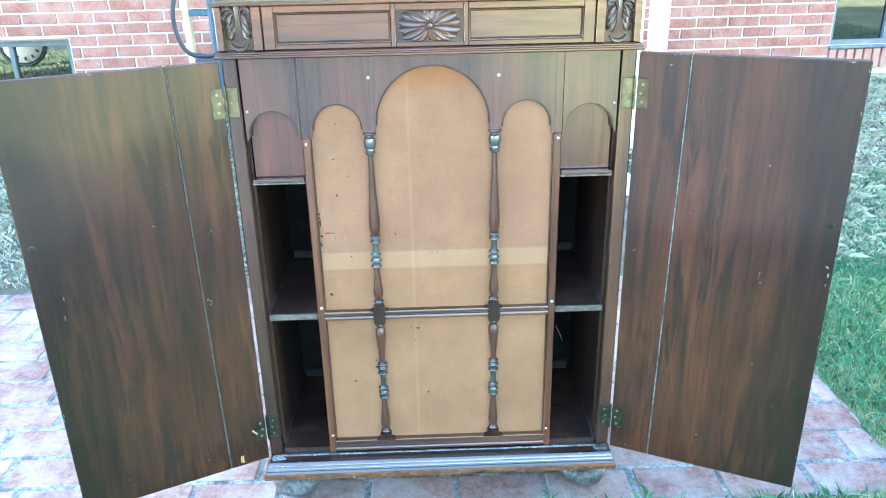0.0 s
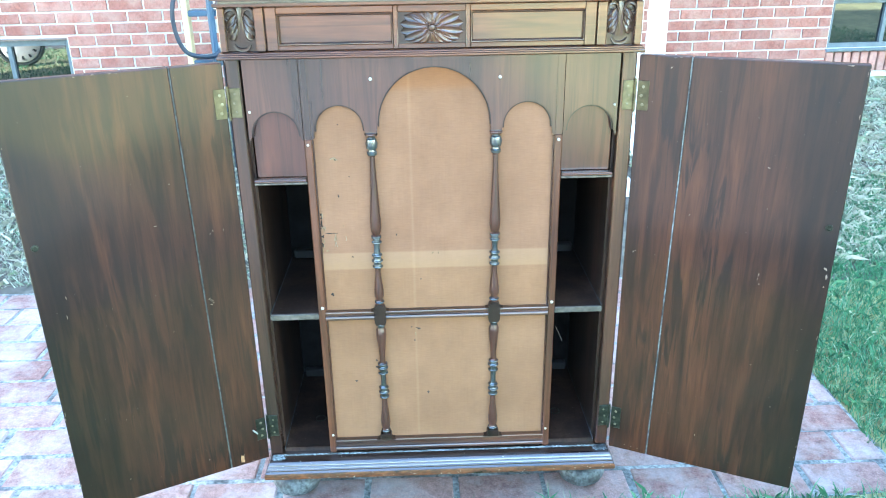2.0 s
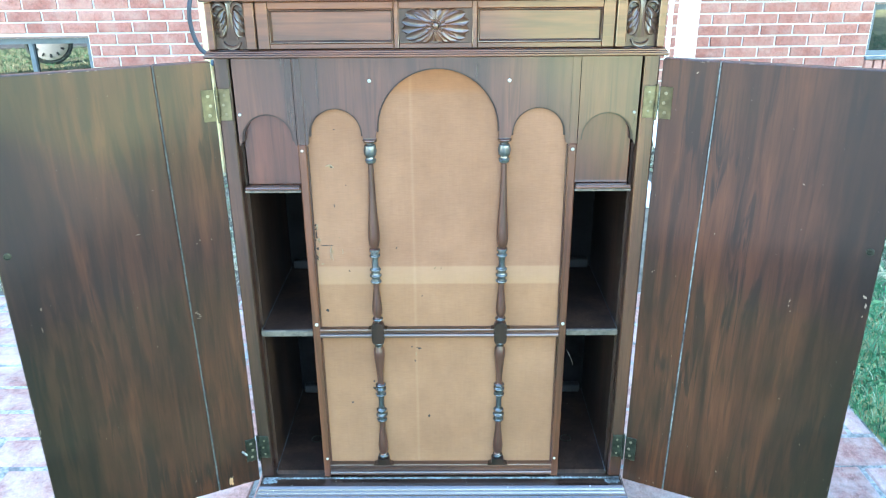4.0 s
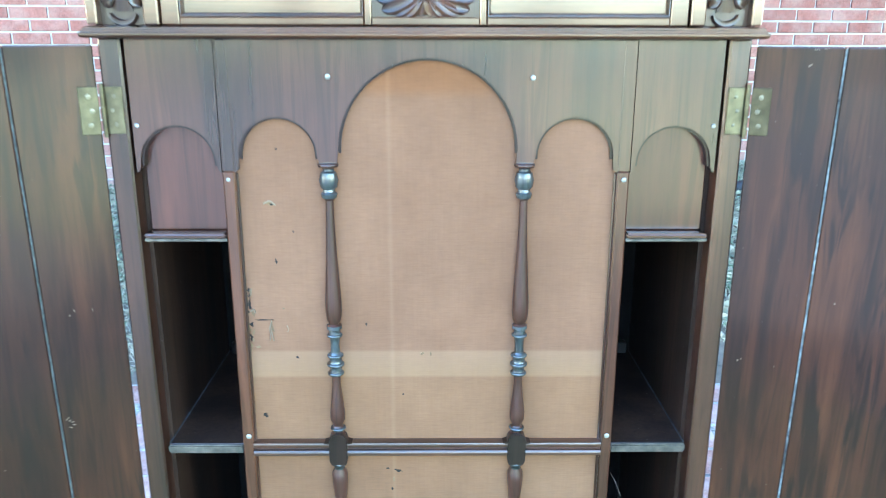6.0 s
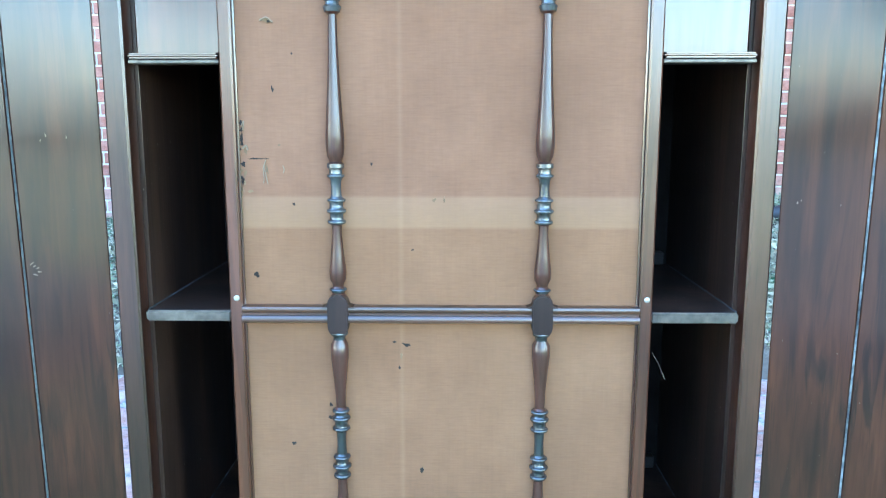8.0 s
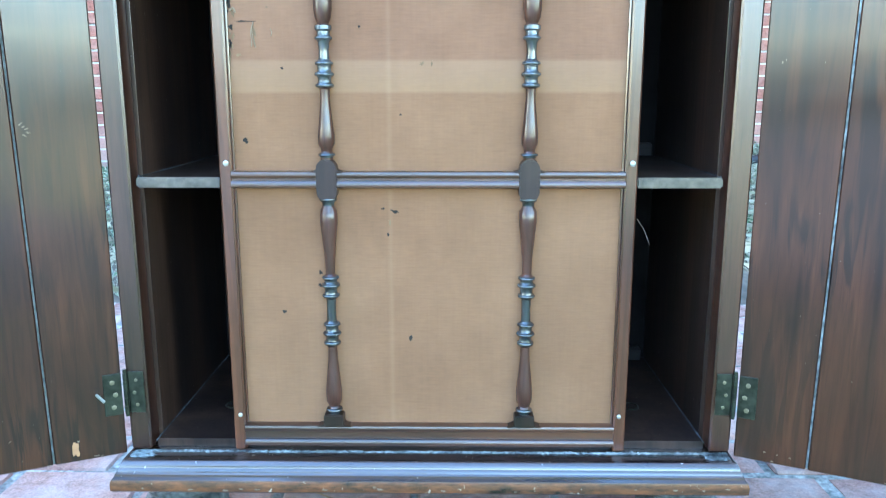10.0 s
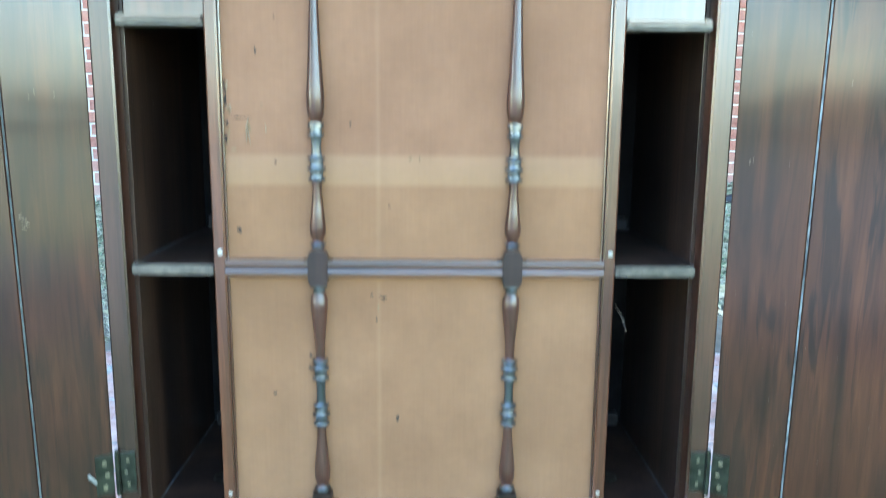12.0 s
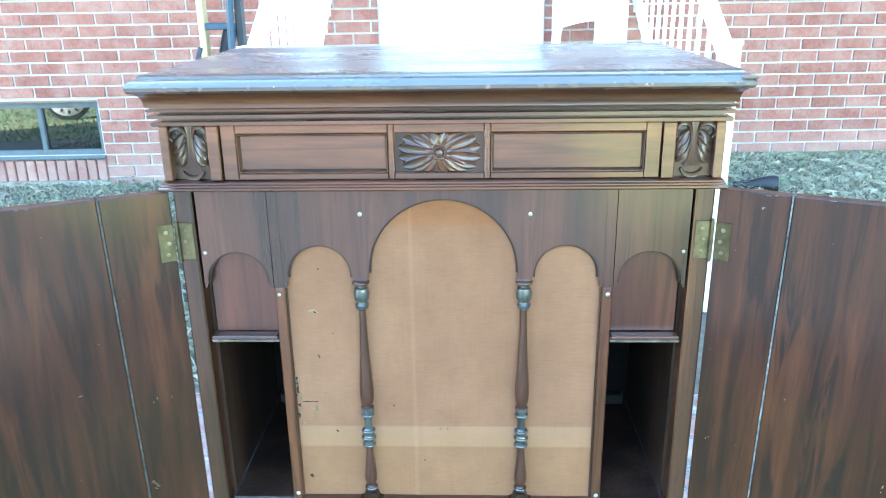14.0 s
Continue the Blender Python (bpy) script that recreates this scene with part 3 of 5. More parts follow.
part("strap", tube(strap, 0.011, 8, flat=0.5), NAVY, ladder, "navy webbing strap hanging in a loop")

# ---- cabinet ----
cab = tagged(new("radio_cabinet"), "antique dark walnut console cabinet with both doors open, standing on bricks", "cabinet")
BACK = 0.35


def cpart(name, bm, mat, label="", soft=True, parent=None, m=None):
    ob = part(name, bm, mat, parent or cab, label, m)
    return smooth(ob) if soft else ob


def arch_strip(cx, cz, r, wide):
    """Outline of a narrow half ring: an arch's inner step, coloured dark as its shadow line."""
    return [(cx - r, cz - 0.004)] + arc(cx, cz, r, 180, 0, 28) + [(cx + r, cz - 0.004), (cx + r - wide, cz - 0.004)] + arc(cx, cz, r - wide, 0, 180, 28) + [(cx - r + wide, cz - 0.004)]


for s in (-1, 1):
    cpart("corner_post", box(min(s * 0.3655, s * 0.3922), max(s * 0.3655, s * 0.3922), 0, 0.03, 0.1503, 1.056, 0.0025), WOOD_POST)
    cpart("side_panel", box(min(s * 0.3610, s * 0.3865), max(s * 0.3610, s * 0.3865), 0.0302, BACK, 0.150, 1.0557, 0.0004), WOOD_INSIDE)
    cpart("stile", box(min(s * 0.2395, s * 0.2550), max(s * 0.2395, s * 0.2550), -0.0005, 0.03, 0.1503, 0.8950, 0.002), WOOD_STILE)
    cpart("stile_head", box(min(s * 0.2400, s * 0.2550), max(s * 0.2400, s * 0.2550), 0.0005, 0.03, 0.8952, 1.054, 0.0005), WOOD_FRONT)
    # unseen divider, added to stop light leaking into the side compartments
    cpart("unseen_divider", box(min(s * 0.2405, s * 0.2530), max(s * 0.2405, s * 0.2530), 0.0302, BACK - 0.0125, 0.1609, 1.054, 0.0004), WOOD_INSIDE)
    for z in (0.5092, 0.1612):
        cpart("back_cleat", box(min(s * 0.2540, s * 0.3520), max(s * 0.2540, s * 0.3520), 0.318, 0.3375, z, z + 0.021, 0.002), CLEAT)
    # recessed panel behind the small arch, and the lip beneath it
    x0, x1 = min(s * 0.2556, s * 0.3608), max(s * 0.2556, s * 0.3608)
    cpart("drawer_front", box(min(s * 0.2562, s * 0.3565), max(s * 0.2562, s * 0.3565), 0.0175, 0.027, 0.8155, 1.05), WOOD_DRAWER, "arched drawer front of dark walnut")
    cpart("lip_rail", box(x0, x1, 0.0005, 0.03, 0.8035, 0.8080, 0.001), WORN_EDGE)
    cpart("lip_bead", box(x0, x1, -0.0030, 0.0295, 0.8092, 0.8152, 0.0025, segments=3), WOOD_CORNICE)
    cpart("shelf", box(x0, x1, 0.010, BACK - 0.002, 0.4965, 0.5085, 0.002), WOOD_INSIDE)
    cpart("shelf_edge", box(x0, x1, 0.0050, 0.0098, 0.4960, 0.5090, 0.0020, segments=2), WORN_EDGE)
    c = s * 0.3085
    h = 0.0468
    a = arc(c, 0.9055, h, 180, 0)
    outline = [(c - 0.0525, 1.054), (c - 0.0525, 0.893), (c - 0.0495, 0.8955), (c - 0.0475, 0.901)] + a + [(c + 0.0475, 0.901), (c + 0.0495, 0.8955), (c + 0.0525, 0.893), (c + 0.0525, 1.054)]
    if s < 0:
        outline = [(2 * c - x, z) for x, z in outline][::-1]
    cpart("arch_board", slab(outline, 0.0015, 0.0165), WOOD_FRONT)
    cpart("arch_edge", slab(arch_strip(c, 0.9055, h, 0.0030), 0.0050, 0.0172), WOOD_EDGE)

# the wide board with three arches over the cloth
side, mid = 0.0485, 0.1115
run = [(-0.240, 1.054), (-0.240, 0.893), (-0.2345, 0.897)]
run += arc(-0.1845, 0.914, side, 180, 0)
run += [(-0.134, 0.905), (-0.132, 0.900), (-0.114, 0.900), (-0.112, 0.905)]
run += arc(0.002, 0.9215, mid, 180, 0, 32)
run += [(0.112, 0.905), (0.114, 0.900), (0.132, 0.900), (0.134, 0.905)]
run += arc(0.1845, 0.914, side, 180, 0)
run += [(0.2345, 0.897), (0.240, 0.893), (0.240, 1.054)]
cpart("arch_board", slab(run, 0.0015, 0.0085), WOOD_FRONT, "walnut board cut with three round arches")
for x, z, r in ((-0.1845, 0.914, side), (0.002, 0.9215, mid), (0.1845, 0.914, side)):
    cpart("arch_edge", slab(arch_strip(x, z, r, 0.003), 0.0050, 0.0090), WOOD_EDGE)
for s in (-1, 1):
    cpart("cloth_batten", box(min(s * 0.2368, s * 0.2403), max(s * 0.2368, s * 0.2403), 0.0055, 0.0090, 0.186, 0.8925, 0.0012), WOOD_FRONT)
cpart("speaker_board", box(-0.256, 0.256, 0.0145, 0.028, 0.163, 1.05), WOOD_INSIDE)
cloth = cpart("grille_cloth", box(-0.2402, 0.2402, 0.0092, 0.014, 0.164, 1.045, 0), CLOTH, "tan woven speaker cloth, stained and torn")


def cross_rail(z0, z1):
    """Rail with two rounded members and a hollow between them."""
    own = bmesh.new()
    prof = [(0.012, z0), (-0.002, z0), (-0.0050, z0 + 0.0015), (-0.0055, z0 + 0.0040), (-0.0050, z0 + 0.0070), (-0.0036, z0 + 0.0088), (0.0005, z0 + 0.0092), (0.0005, z1 - 0.0085), (-0.0025, z1 - 0.0080), (-0.0038, z1 - 0.0062), (-0.0040, z1 - 0.0030), (-0.0030, z1 - 0.0008), (0.0, z1), (0.012, z1)]
    rows = [[own.verts.new((x, y, z)) for y, z in prof] for x in (-0.240, 0.240)]
    for k in range(len(prof) - 1):
        own.faces.new((rows[0][k], rows[0][k + 1], rows[1][k + 1], rows[1][k]))
    own.faces.new(rows[0])
    own.faces.new(rows[1][::-1])
    return own


cpart("cross_rail", cross_rail(0.4965, 0.517), WOOD_ACROSS)
cpart("bottom_rail", cross_rail(0.1580, 0.186), WOOD_ACROSS)

UP = [(0.519, 0.0100), (0.529, 0.0100), (0.531, 0.0075), (0.5335, 0.0075), (0.535, 0.0100), (0.539, 0.0100), (0.541, 0.0065), (0.5445, 0.0070), (0.550, 0.0098), (0.560, 0.0103), (0.580, 0.0080), (0.605, 0.0056), (0.6155, 0.0060), (0.617, 0.0105), (0.622, 0.0105), (0.624, 0.0078), (0.628, 0.0078), (0.630, 0.0112), (0.635, 0.0112), (0.637, 0.0080), (0.641, 0.0080), (0.643, 0.0105), (0.6475, 0.0105), (0.650, 0.0062), (0.660, 0.0056), (0.669, 0.0064), (0.672, 0.0100), (0.6765, 0.0100), (0.6785, 0.0075), (0.682, 0.0075), (0.684, 0.0100), (0.6885, 0.0098), (0.6905, 0.0066), (0.697, 0.0095), (0.708, 0.0110), (0.722, 0.0110), (0.745, 0.0095), (0.785, 0.0072), (0.825, 0.0056), (0.858, 0.0050), (0.861, 0.0090), (0.8665, 0.0105), (0.869, 0.0080), (0.872, 0.0075), (0.875, 0.0105), (0.884, 0.0122), (0.893, 0.0100), (0.8955, 0.0070), (0.8985, 0.0070), (0.9, 0.0128), (0.9055, 0.0128)]
LOW = [(0.187, 0.0100), (0.197, 0.0100), (0.1995, 0.0075), (0.2025, 0.0075), (0.204, 0.0100), (0.2095, 0.0100), (0.212, 0.0066), (0.219, 0.0098), (0.232, 0.0106), (0.250, 0.0088), (0.275, 0.0062), (0.2925, 0.0056), (0.295, 0.0102), (0.3005, 0.0102), (0.3025, 0.0076), (0.306, 0.0076), (0.308, 0.0112), (0.3125, 0.0112), (0.3145, 0.0078), (0.318, 0.0078), (0.320, 0.0102), (0.3245, 0.0102), (0.327, 0.0060), (0.341, 0.0054), (0.3555, 0.0060), (0.358, 0.0105), (0.3625, 0.0105), (0.3645, 0.0078), (0.369, 0.0078), (0.371, 0.0110), (0.376, 0.0110), (0.378, 0.0076), (0.381, 0.0102), (0.3855, 0.0102), (0.388, 0.0058), (0.408, 0.0064), (0.435, 0.0090), (0.455, 0.0110), (0.468, 0.0108), (0.4745, 0.0072), (0.4775, 0.0072), (0.4795, 0.0102), (0.4855, 0.0102), (0.4875, 0.0095), (0.4955, 0.0095)]


def turned(profile):
    """Rounds every collar of a turned profile into a bead."""
    out = []
    k = 0
    while k < len(profile):
        z, r = profile[k]
        if k + 1 < len(profile) and profile[k + 1][1] == r and r > 0.0095 and profile[k + 1][0] - z < 0.009:
            z1 = profile[k + 1][0]
            out += [(z + (z1 - z) * (0.5 - 0.5 * math.cos(math.pi * j / 6)), r - 0.0022 + 0.0026 * math.sin(math.pi * j / 6)) for j in range(7)]
            k += 2
        else:
            out.append((z, r))
            k += 1
    return out


# heights of the rings that get the sky-tinted colour
COLLARS = ((0.532, 0.5405), (0.6165, 0.690), (0.8605, 0.8985), (0.1995, 0.2105), (0.2945, 0.387), (0.4745, 0.4860))
for s in (-1, 1):
    for prof in (turned(UP), turned(LOW)):
        spindle = cpart("baluster", lathe(prof, 20, m=pose(s * 0.1232, 0.004, 0)), WOOD_TURNED, "slender turned walnut baluster")
        for low, high in COLLARS:
            group = [(z, r + 0.00025) for z, r in prof if low <= z <= high]
            if group:
                cpart("collar", lathe(group, 20, m=pose(s * 0.1232, 0.004, 0)), WOOD_COLLAR, "blue-black turned rings with the sky's reflection in their colour", parent=spindle)
    half = [(0.0092, 0.4835), (0.0118, 0.4885), (0.0125, 0.4920), (0.0125, 0.5165), (0.0190, 0.5172), (0.0135, 0.5190), (0.0122, 0.5210)] + [(0.0122 * math.cos(radians(a)), 0.5215 + 0.0105 * math.sin(radians(a))) for a in range(0, 91, 15)]
    foot = [(0.0220, 0.1855), (0.0145, 0.1880), (0.0128, 0.1900), (0.0128, 0.2000), (0.0115, 0.2020), (0.0, 0.2025)]
    for run_up in (half, foot):
        outline = [(s * 0.1232 + x, z) for x, z in run_up[:-1]] + [(s * 0.1232 - x, z) for x, z in run_up[::-1]]
        cpart("baluster_block", slab(outline, -0.0075, 0.012, bevel=0.0014), WOOD_EDGE)

cpart("floor_panel", box(-0.3608, 0.3608, 0.0105, BACK, 0.150, 0.1608, 0), WOOD_INSIDE)
# its near-black colour carries the shade inside the compartments
cpart("back_panel", box(-0.3634, 0.3634, BACK - 0.012, BACK - 0.001, 0.1607, 1.0557, 0), BACK_SHADE)
base = wrap([(0.392, -0.035, 0.1135), (0.399, -0.046, 0.1140), (0.4015, -0.051, 0.118), (0.4015, -0.0515, 0.127), (0.400, -0.050, 0.1325), (0.3985, -0.0475, 0.1340), (0.3975, -0.0455, 0.1352), (0.3970, -0.0450, 0.1378), (0.3955, -0.0425, 0.1395), (0.3950, -0.0415, 0.1422), (0.3935, -0.0390, 0.1440), (0.3930, -0.0380, 0.1475), (0.3915, -0.0350, 0.1502), (0.3905, -0.0325, 0.1515), (0.3895, -0.0310, 0.1512), (0.389, -0.0295, 0.1488), (0.388, -0.027, 0.1485), (0.386, -0.004, 0.1498), (0.386, 0.03, 0.1498)], BACK)
cpart("base_moulding", base, WOOD_BASE, "scuffed stepped plinth moulding with chipped finish")
FOOT = [(0.0, 0.034), (0.004, 0.042), (0.014, 0.053), (0.028, 0.0585), (0.040, 0.0585), (0.050, 0.0545), (0.055, 0.0490), (0.057, 0.0420), (0.062, 0.0420), (0.064, 0.0490), (0.070, 0.0540), (0.077, 0.0540), (0.083, 0.0490), (0.085, 0.0400), (0.090, 0.0370), (0.096, 0.033), (0.117, 0.034)]
for x in (-0.351, 0.351):
    for y in (0.07, 0.30):
        cpart("bun_foot", lathe(FOOT, 32, m=pose(x, y, 0)), FOOT_PAINT, "scuffed turned bun foot")

def sunk_bead(x0, x1, z0, z1):
    """Sloping bead round a sunk panel: a fillet, a hollow and a lip."""
    own = bmesh.new()
    rings = []
    for inset, y in ((0.0, -0.0198), (0.0, -0.0290), (0.0008, -0.0302), (0.0018, -0.0300), (0.0026, -0.0280), (0.0036, -0.0240), (0.0046, -0.0228), (0.0046, -0.0222)):
        rings.append([own.verts.new(c) for c in ((x0 + inset, y, z0 + inset), (x1 - inset, y, z0 + inset), (x1 - inset, y, z1 - inset), (x0 + inset, y, z1 - inset))])
    for a, b in zip(rings, rings[1:]):
        for k in range(4):
            own.faces.new((a[k], a[(k + 1) % 4], b[(k + 1) % 4], b[k]))
    return own


# waist moulding, frieze, cornice, lid
waist = wrap([(0.390, -0.026, 1.0555), (0.3925, -0.041, 1.0565), (0.394, -0.0445, 1.0590), (0.394, -0.0445, 1.0615), (0.3925, -0.041, 1.0630), (0.3925, -0.041, 1.0645), (0.391, -0.037, 1.0660), (0.391, -0.037, 1.0675), (0.389, -0.031, 1.0695), (0.386, -0.018, 1.0700)], BACK)
cpart("waist_moulding", waist, WOOD_CORNICE)
cpart("frieze_board", box(-0.3855, 0.3855, -0.0195, BACK, 1.0702, 1.1480, 0.001), WOOD_FRIEZE)
for s in (-1, 1):
    x = lambda a, b: (min(s * a, s * b), max(s * a, s * b))
    for a, b in ((0.0625, 0.0705), (0.2820, 0.3025)):
        cpart("frieze_stile", box(*x(a, b), -0.0305, -0.0197, 1.0705, 1.1478, 0.0012), WOOD_FRIEZE)
    for z0, z1 in ((1.0705, 1.0795), (1.1355, 1.1478)):
        cpart("frieze_rail", box(*x(0.0708, 0.2817), -0.0302, -0.0197, z0, z1, 0.0012), WOOD_FRIEZE)
    cpart("frieze_panel", box(*x(0.0742, 0.2785), -0.0226, -0.0197, 1.0835, 1.1318, 0), WOOD_FRIEZE, "sunk rectangular panel of figured walnut")
    cpart("panel_bead", sunk_bead(*x(0.0709, 0.2816), 1.0797, 1.1353), WOOD_CARVED)
    cpart("end_block", box(*x(0.3045, 0.3215), -0.0345, -0.0197, 1.0705, 1.1478, 0.0015), WOOD_FRIEZE)
    cpart("end_block", box(*x(0.3745, 0.3868), -0.0345, -0.0197, 1.0705, 1.1478, 0.0015), WOOD_FRIEZE)
cpart("rosette_frame", box(-0.0622, 0.0622, -0.0302, -0.0197, 1.0705, 1.0795, 0.0012), WOOD_FRIEZE)
cpart("rosette_frame", box(-0.0622, 0.0622, -0.0302, -0.0197, 1.1355, 1.1478, 0.0012), WOOD_FRIEZE)


def leaf(spine, widths, rise=0.004, scoop=0.5, base=-0.0200):
    """A carved petal or leaf lobe: (x, z, height) along its spine, scooped across, with raised rims and a wall down to the ground."""
    own = bmesh.new()
    pts = [Vector((x, z, h)) for x, z, h in spine]
    n, across = len(pts), 7
    grid = []
    for k, p in enumerate(pts):
        d = (pts[min(k + 1, n - 1)] - pts[max(k - 1, 0)]).to_2d().normalized()
        side = Vector((-d.y, d.x))
        row = []
        for j in range(across):
            u = 2 * j / (across - 1) - 1
            q = p.to_2d() + side * (widths[k] * u)
            up = p.z + rise * (1 - scoop + scoop * u * u - 0.9 * max(abs(u) - 0.67, 0) / 0.33)
            row.append(own.verts.new((q.x, base - max(up, 0.0004), q.y)))
        grid.append(row)
    for a, b in zip(grid, grid[1:]):
        for j in range(across - 1):
            own.faces.new((a[j], a[j + 1], b[j + 1], b[j]))
    rim = [r[0] for r in grid] + grid[-1][1:] + [r[-1] for r in grid[-2::-1]] + grid[0][-2:0:-1]
    foot = [own.verts.new((v.co.x, base + 0.0004, v.co.z)) for v in rim]
    for k in range(len(rim)):
        own.faces.new((rim[k], rim[(k + 1) % len(rim)], foot[(k + 1) % len(rim)], foot[k]))
    return own


def rounded(n, widest, root=0.35):
    """Half widths of a lobe: narrow at the root, broad past the middle, round at the tip."""
    out = []
    for k in range(n):
        s = k / (n - 1)
        swell = root + (1 - root) * math.sin(min(s / 0.7, 1) * math.pi / 2)
        out.append(max(widest * swell * (1 if s < 0.7 else math.sqrt(max(1 - ((s - 0.7) / 0.305) ** 2, 0))), 0.0003))
    return out


def rosette():
    """A flower spread to fill a flat oblong: a turned button, a ring of small petals and broad scooped petals out to the frame."""
    cz, y = 1.1072, -0.0200
    ground = cpart("rosette_ground", box(-0.0618, 0.0618, -0.0212, -0.0197, 1.0798, 1.1352, 0), WOOD_CARVED)
    button = lathe([(0, 0.0105), (0.003, 0.0108), (0.0045, 0.0095), (0.0035, 0.0072), (0.006, 0.0066), (0.0095, 0.0048), (0.0108, 0.001)], 24, None, pose(0, y - 0.0045, cz, 90))
    flower = cpart("rosette", button, WOOD_CARVED, "carved flower rosette filling an oblong")
    tip = lambda a: (0.0575 * math.copysign(abs(math.cos(a)) ** 0.55, math.cos(a)), 0.0262 * math.copysign(abs(math.sin(a)) ** 0.55, math.sin(a)))
    count = 20
    fine = [2 * math.pi * k / 2000 for k in range(2001)]
    gone = [0.0]
    for a, b in zip(fine, fine[1:]):
        gone.append(gone[-1] + math.dist(tip(a), tip(b)))
    for k in range(count):
        a = fine[next(i for i, g in enumerate(gone) if g >= gone[-1] * (k + 0.5) / count)]
        ex, ez = tip(a)
        wide = 0.60 * gone[-1] / count
        bend = 0.10 * math.sin(2 * a)
        spine = []
        for j in range(9):
            u = 0.10 + 0.90 * j / 8
            spine.append((ex * u - bend * ez * u * (1 - u), cz + ez * u + bend * ex * u * (1 - u), 0.0055 * math.sin(math.pi * (0.25 + 0.62 * u)) + 0.0010 * (k % 2)))
        cpart("petal", leaf(spine, rounded(9, wide, 0.22), 0.0030, 0.85), WOOD_CARVED, parent=flower)
    for k in range(10):
        a = 2 * math.pi * (k + 0.5) / 10
        ex, ez = 0.0205 * math.cos(a), 0.0155 * math.sin(a)
        spine = [(ex * (0.3 + 0.7 * j / 5), cz + ez * (0.3 + 0.7 * j / 5), 0.0080 - 0.0022 * j / 5) for j in range(6)]
        cpart("petal", leaf(spine, rounded(6, 0.0040, 0.5), 0.0022, 0.7), WOOD_CARVED, parent=flower)


rosette()


def acanthus(c):
    """A drooping leaf: a flaring stem between three scooped lobes a side, curled leaves above with dark discs painted
    as shaded eyes, and a cup below.
    """
    stem = leaf([(c, 1.1462 - 0.0076 * k, 0.0030 + 0.0016 * math.sin(math.pi * k / 8)) for k in range(9)], [0.0072, 0.0058, 0.0050, 0.0046, 0.0050, 0.0060, 0.0078, 0.0100, 0.0118], 0.0026, 0.9)
    whole = cpart("acanthus_carving", stem, WOOD_CARVED, "carved acanthus leaf")
    add = lambda name, bm, mat=WOOD_CARVED: cpart(name, bm, mat, parent=whole)
    add("cup", leaf([(c + 0.0150 * math.cos(a), 1.0850 + 0.0125 * math.sin(a), 0.0045) for a in [math.pi * (1.06 + 0.88 * k / 10) for k in range(11)]], [0.0018, 0.0026, 0.0032, 0.0036, 0.0038, 0.0038, 0.0038, 0.0036, 0.0032, 0.0026, 0.0018], 0.003, 0.2))
    for s in (-1, 1):
        p = lambda u, z, h: (c + s * u, z, h)
        for k, (u, z, w) in enumerate(((0.0205, 1.0905, 0.0074), (0.0228, 1.1030, 0.0072), (0.0238, 1.1150, 0.0066))):
            start = 1.1190 + 0.0085 * k
            run = bezier([p(0.0055, start, 0.0025), p(0.30 * u + 0.0045, start - 0.30 * (start - z), 0.0055), p(0.72 * u, start - 0.74 * (start - z), 0.0070), p(u, z, 0.0040)], 4)
            add("leaf_lobe", leaf([tuple(q) for q in run], rounded(len(run), w, 0.35), 0.0036, 0.9))
        curl = bezier([p(0.0035, 1.1300, 0.003), p(0.0085, 1.1425, 0.0055), p(0.0170, 1.1452, 0.0075), p(0.0245, 1.1400, 0.0075), p(0.0262, 1.1310, 0.006), p(0.0220, 1.1255, 0.005)], 4)
        add("curled_leaf", leaf([tuple(q) for q in curl], [0.0016 + 0.0022 * math.sin(math.pi * min(k / 14, 1)) for k in range(len(curl))], 0.003, 0.3))
        add("scroll_eye", disc(c + s * 0.0190, 1.1345, 0.0034, -0.0200, -0.0208), WOOD_EDGE)


for s in (-1, 1):
    cpart("carving_ground", box(min(s * 0.3217, s * 0.3743), max(s * 0.3217, s * 0.3743), -0.0206, -0.0197, 1.0706, 1.1477, 0), WOOD_CARVED)
    acanthus(s * 0.3480)

cornice = wrap([(0.3865, -0.030, 1.1482), (0.389, -0.042, 1.1490), (0.3905, -0.0475, 1.1510), (0.3905, -0.0475, 1.1555), (0.3855, -0.020, 1.1560), (0.3855, -0.020, 1.1608), (0.3925, -0.0525, 1.1615), (0.3925, -0.0525, 1.1655), (0.386, -0.022, 1.1660), (0.386, -0.022, 1.1700), (0.3925, -0.0545, 1.1705), (0.3928, -0.0552, 1.1735), (0.390, -0.046, 1.1742), (0.390, -0.046, 1.1758), (0.393, -0.0548, 1.1765), (0.393, -0.0550, 1.1800), (0.3935, -0.0575, 1.1865), (0.3945, -0.0650, 1.1925), (0.3955, -0.0760, 1.1965), (0.396, -0.0790, 1.1985)], BACK + 0.01)
cpart("cornice", cornice, WOOD_CORNICE)
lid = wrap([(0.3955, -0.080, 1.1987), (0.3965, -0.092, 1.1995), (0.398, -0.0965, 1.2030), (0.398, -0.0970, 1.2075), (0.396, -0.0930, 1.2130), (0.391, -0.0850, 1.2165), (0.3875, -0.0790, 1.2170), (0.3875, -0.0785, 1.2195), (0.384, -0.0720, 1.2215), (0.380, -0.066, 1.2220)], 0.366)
cpart("lid", lid, WOOD_TOP, "glossy walnut lid with chipped front edge, sky sheen and dust in its grey colour")

# ---- doors ----
DOOR_W, DOOR_Z0, DOOR_Z1 = 0.395, 0.148, 1.0475
CRACK = 0.095


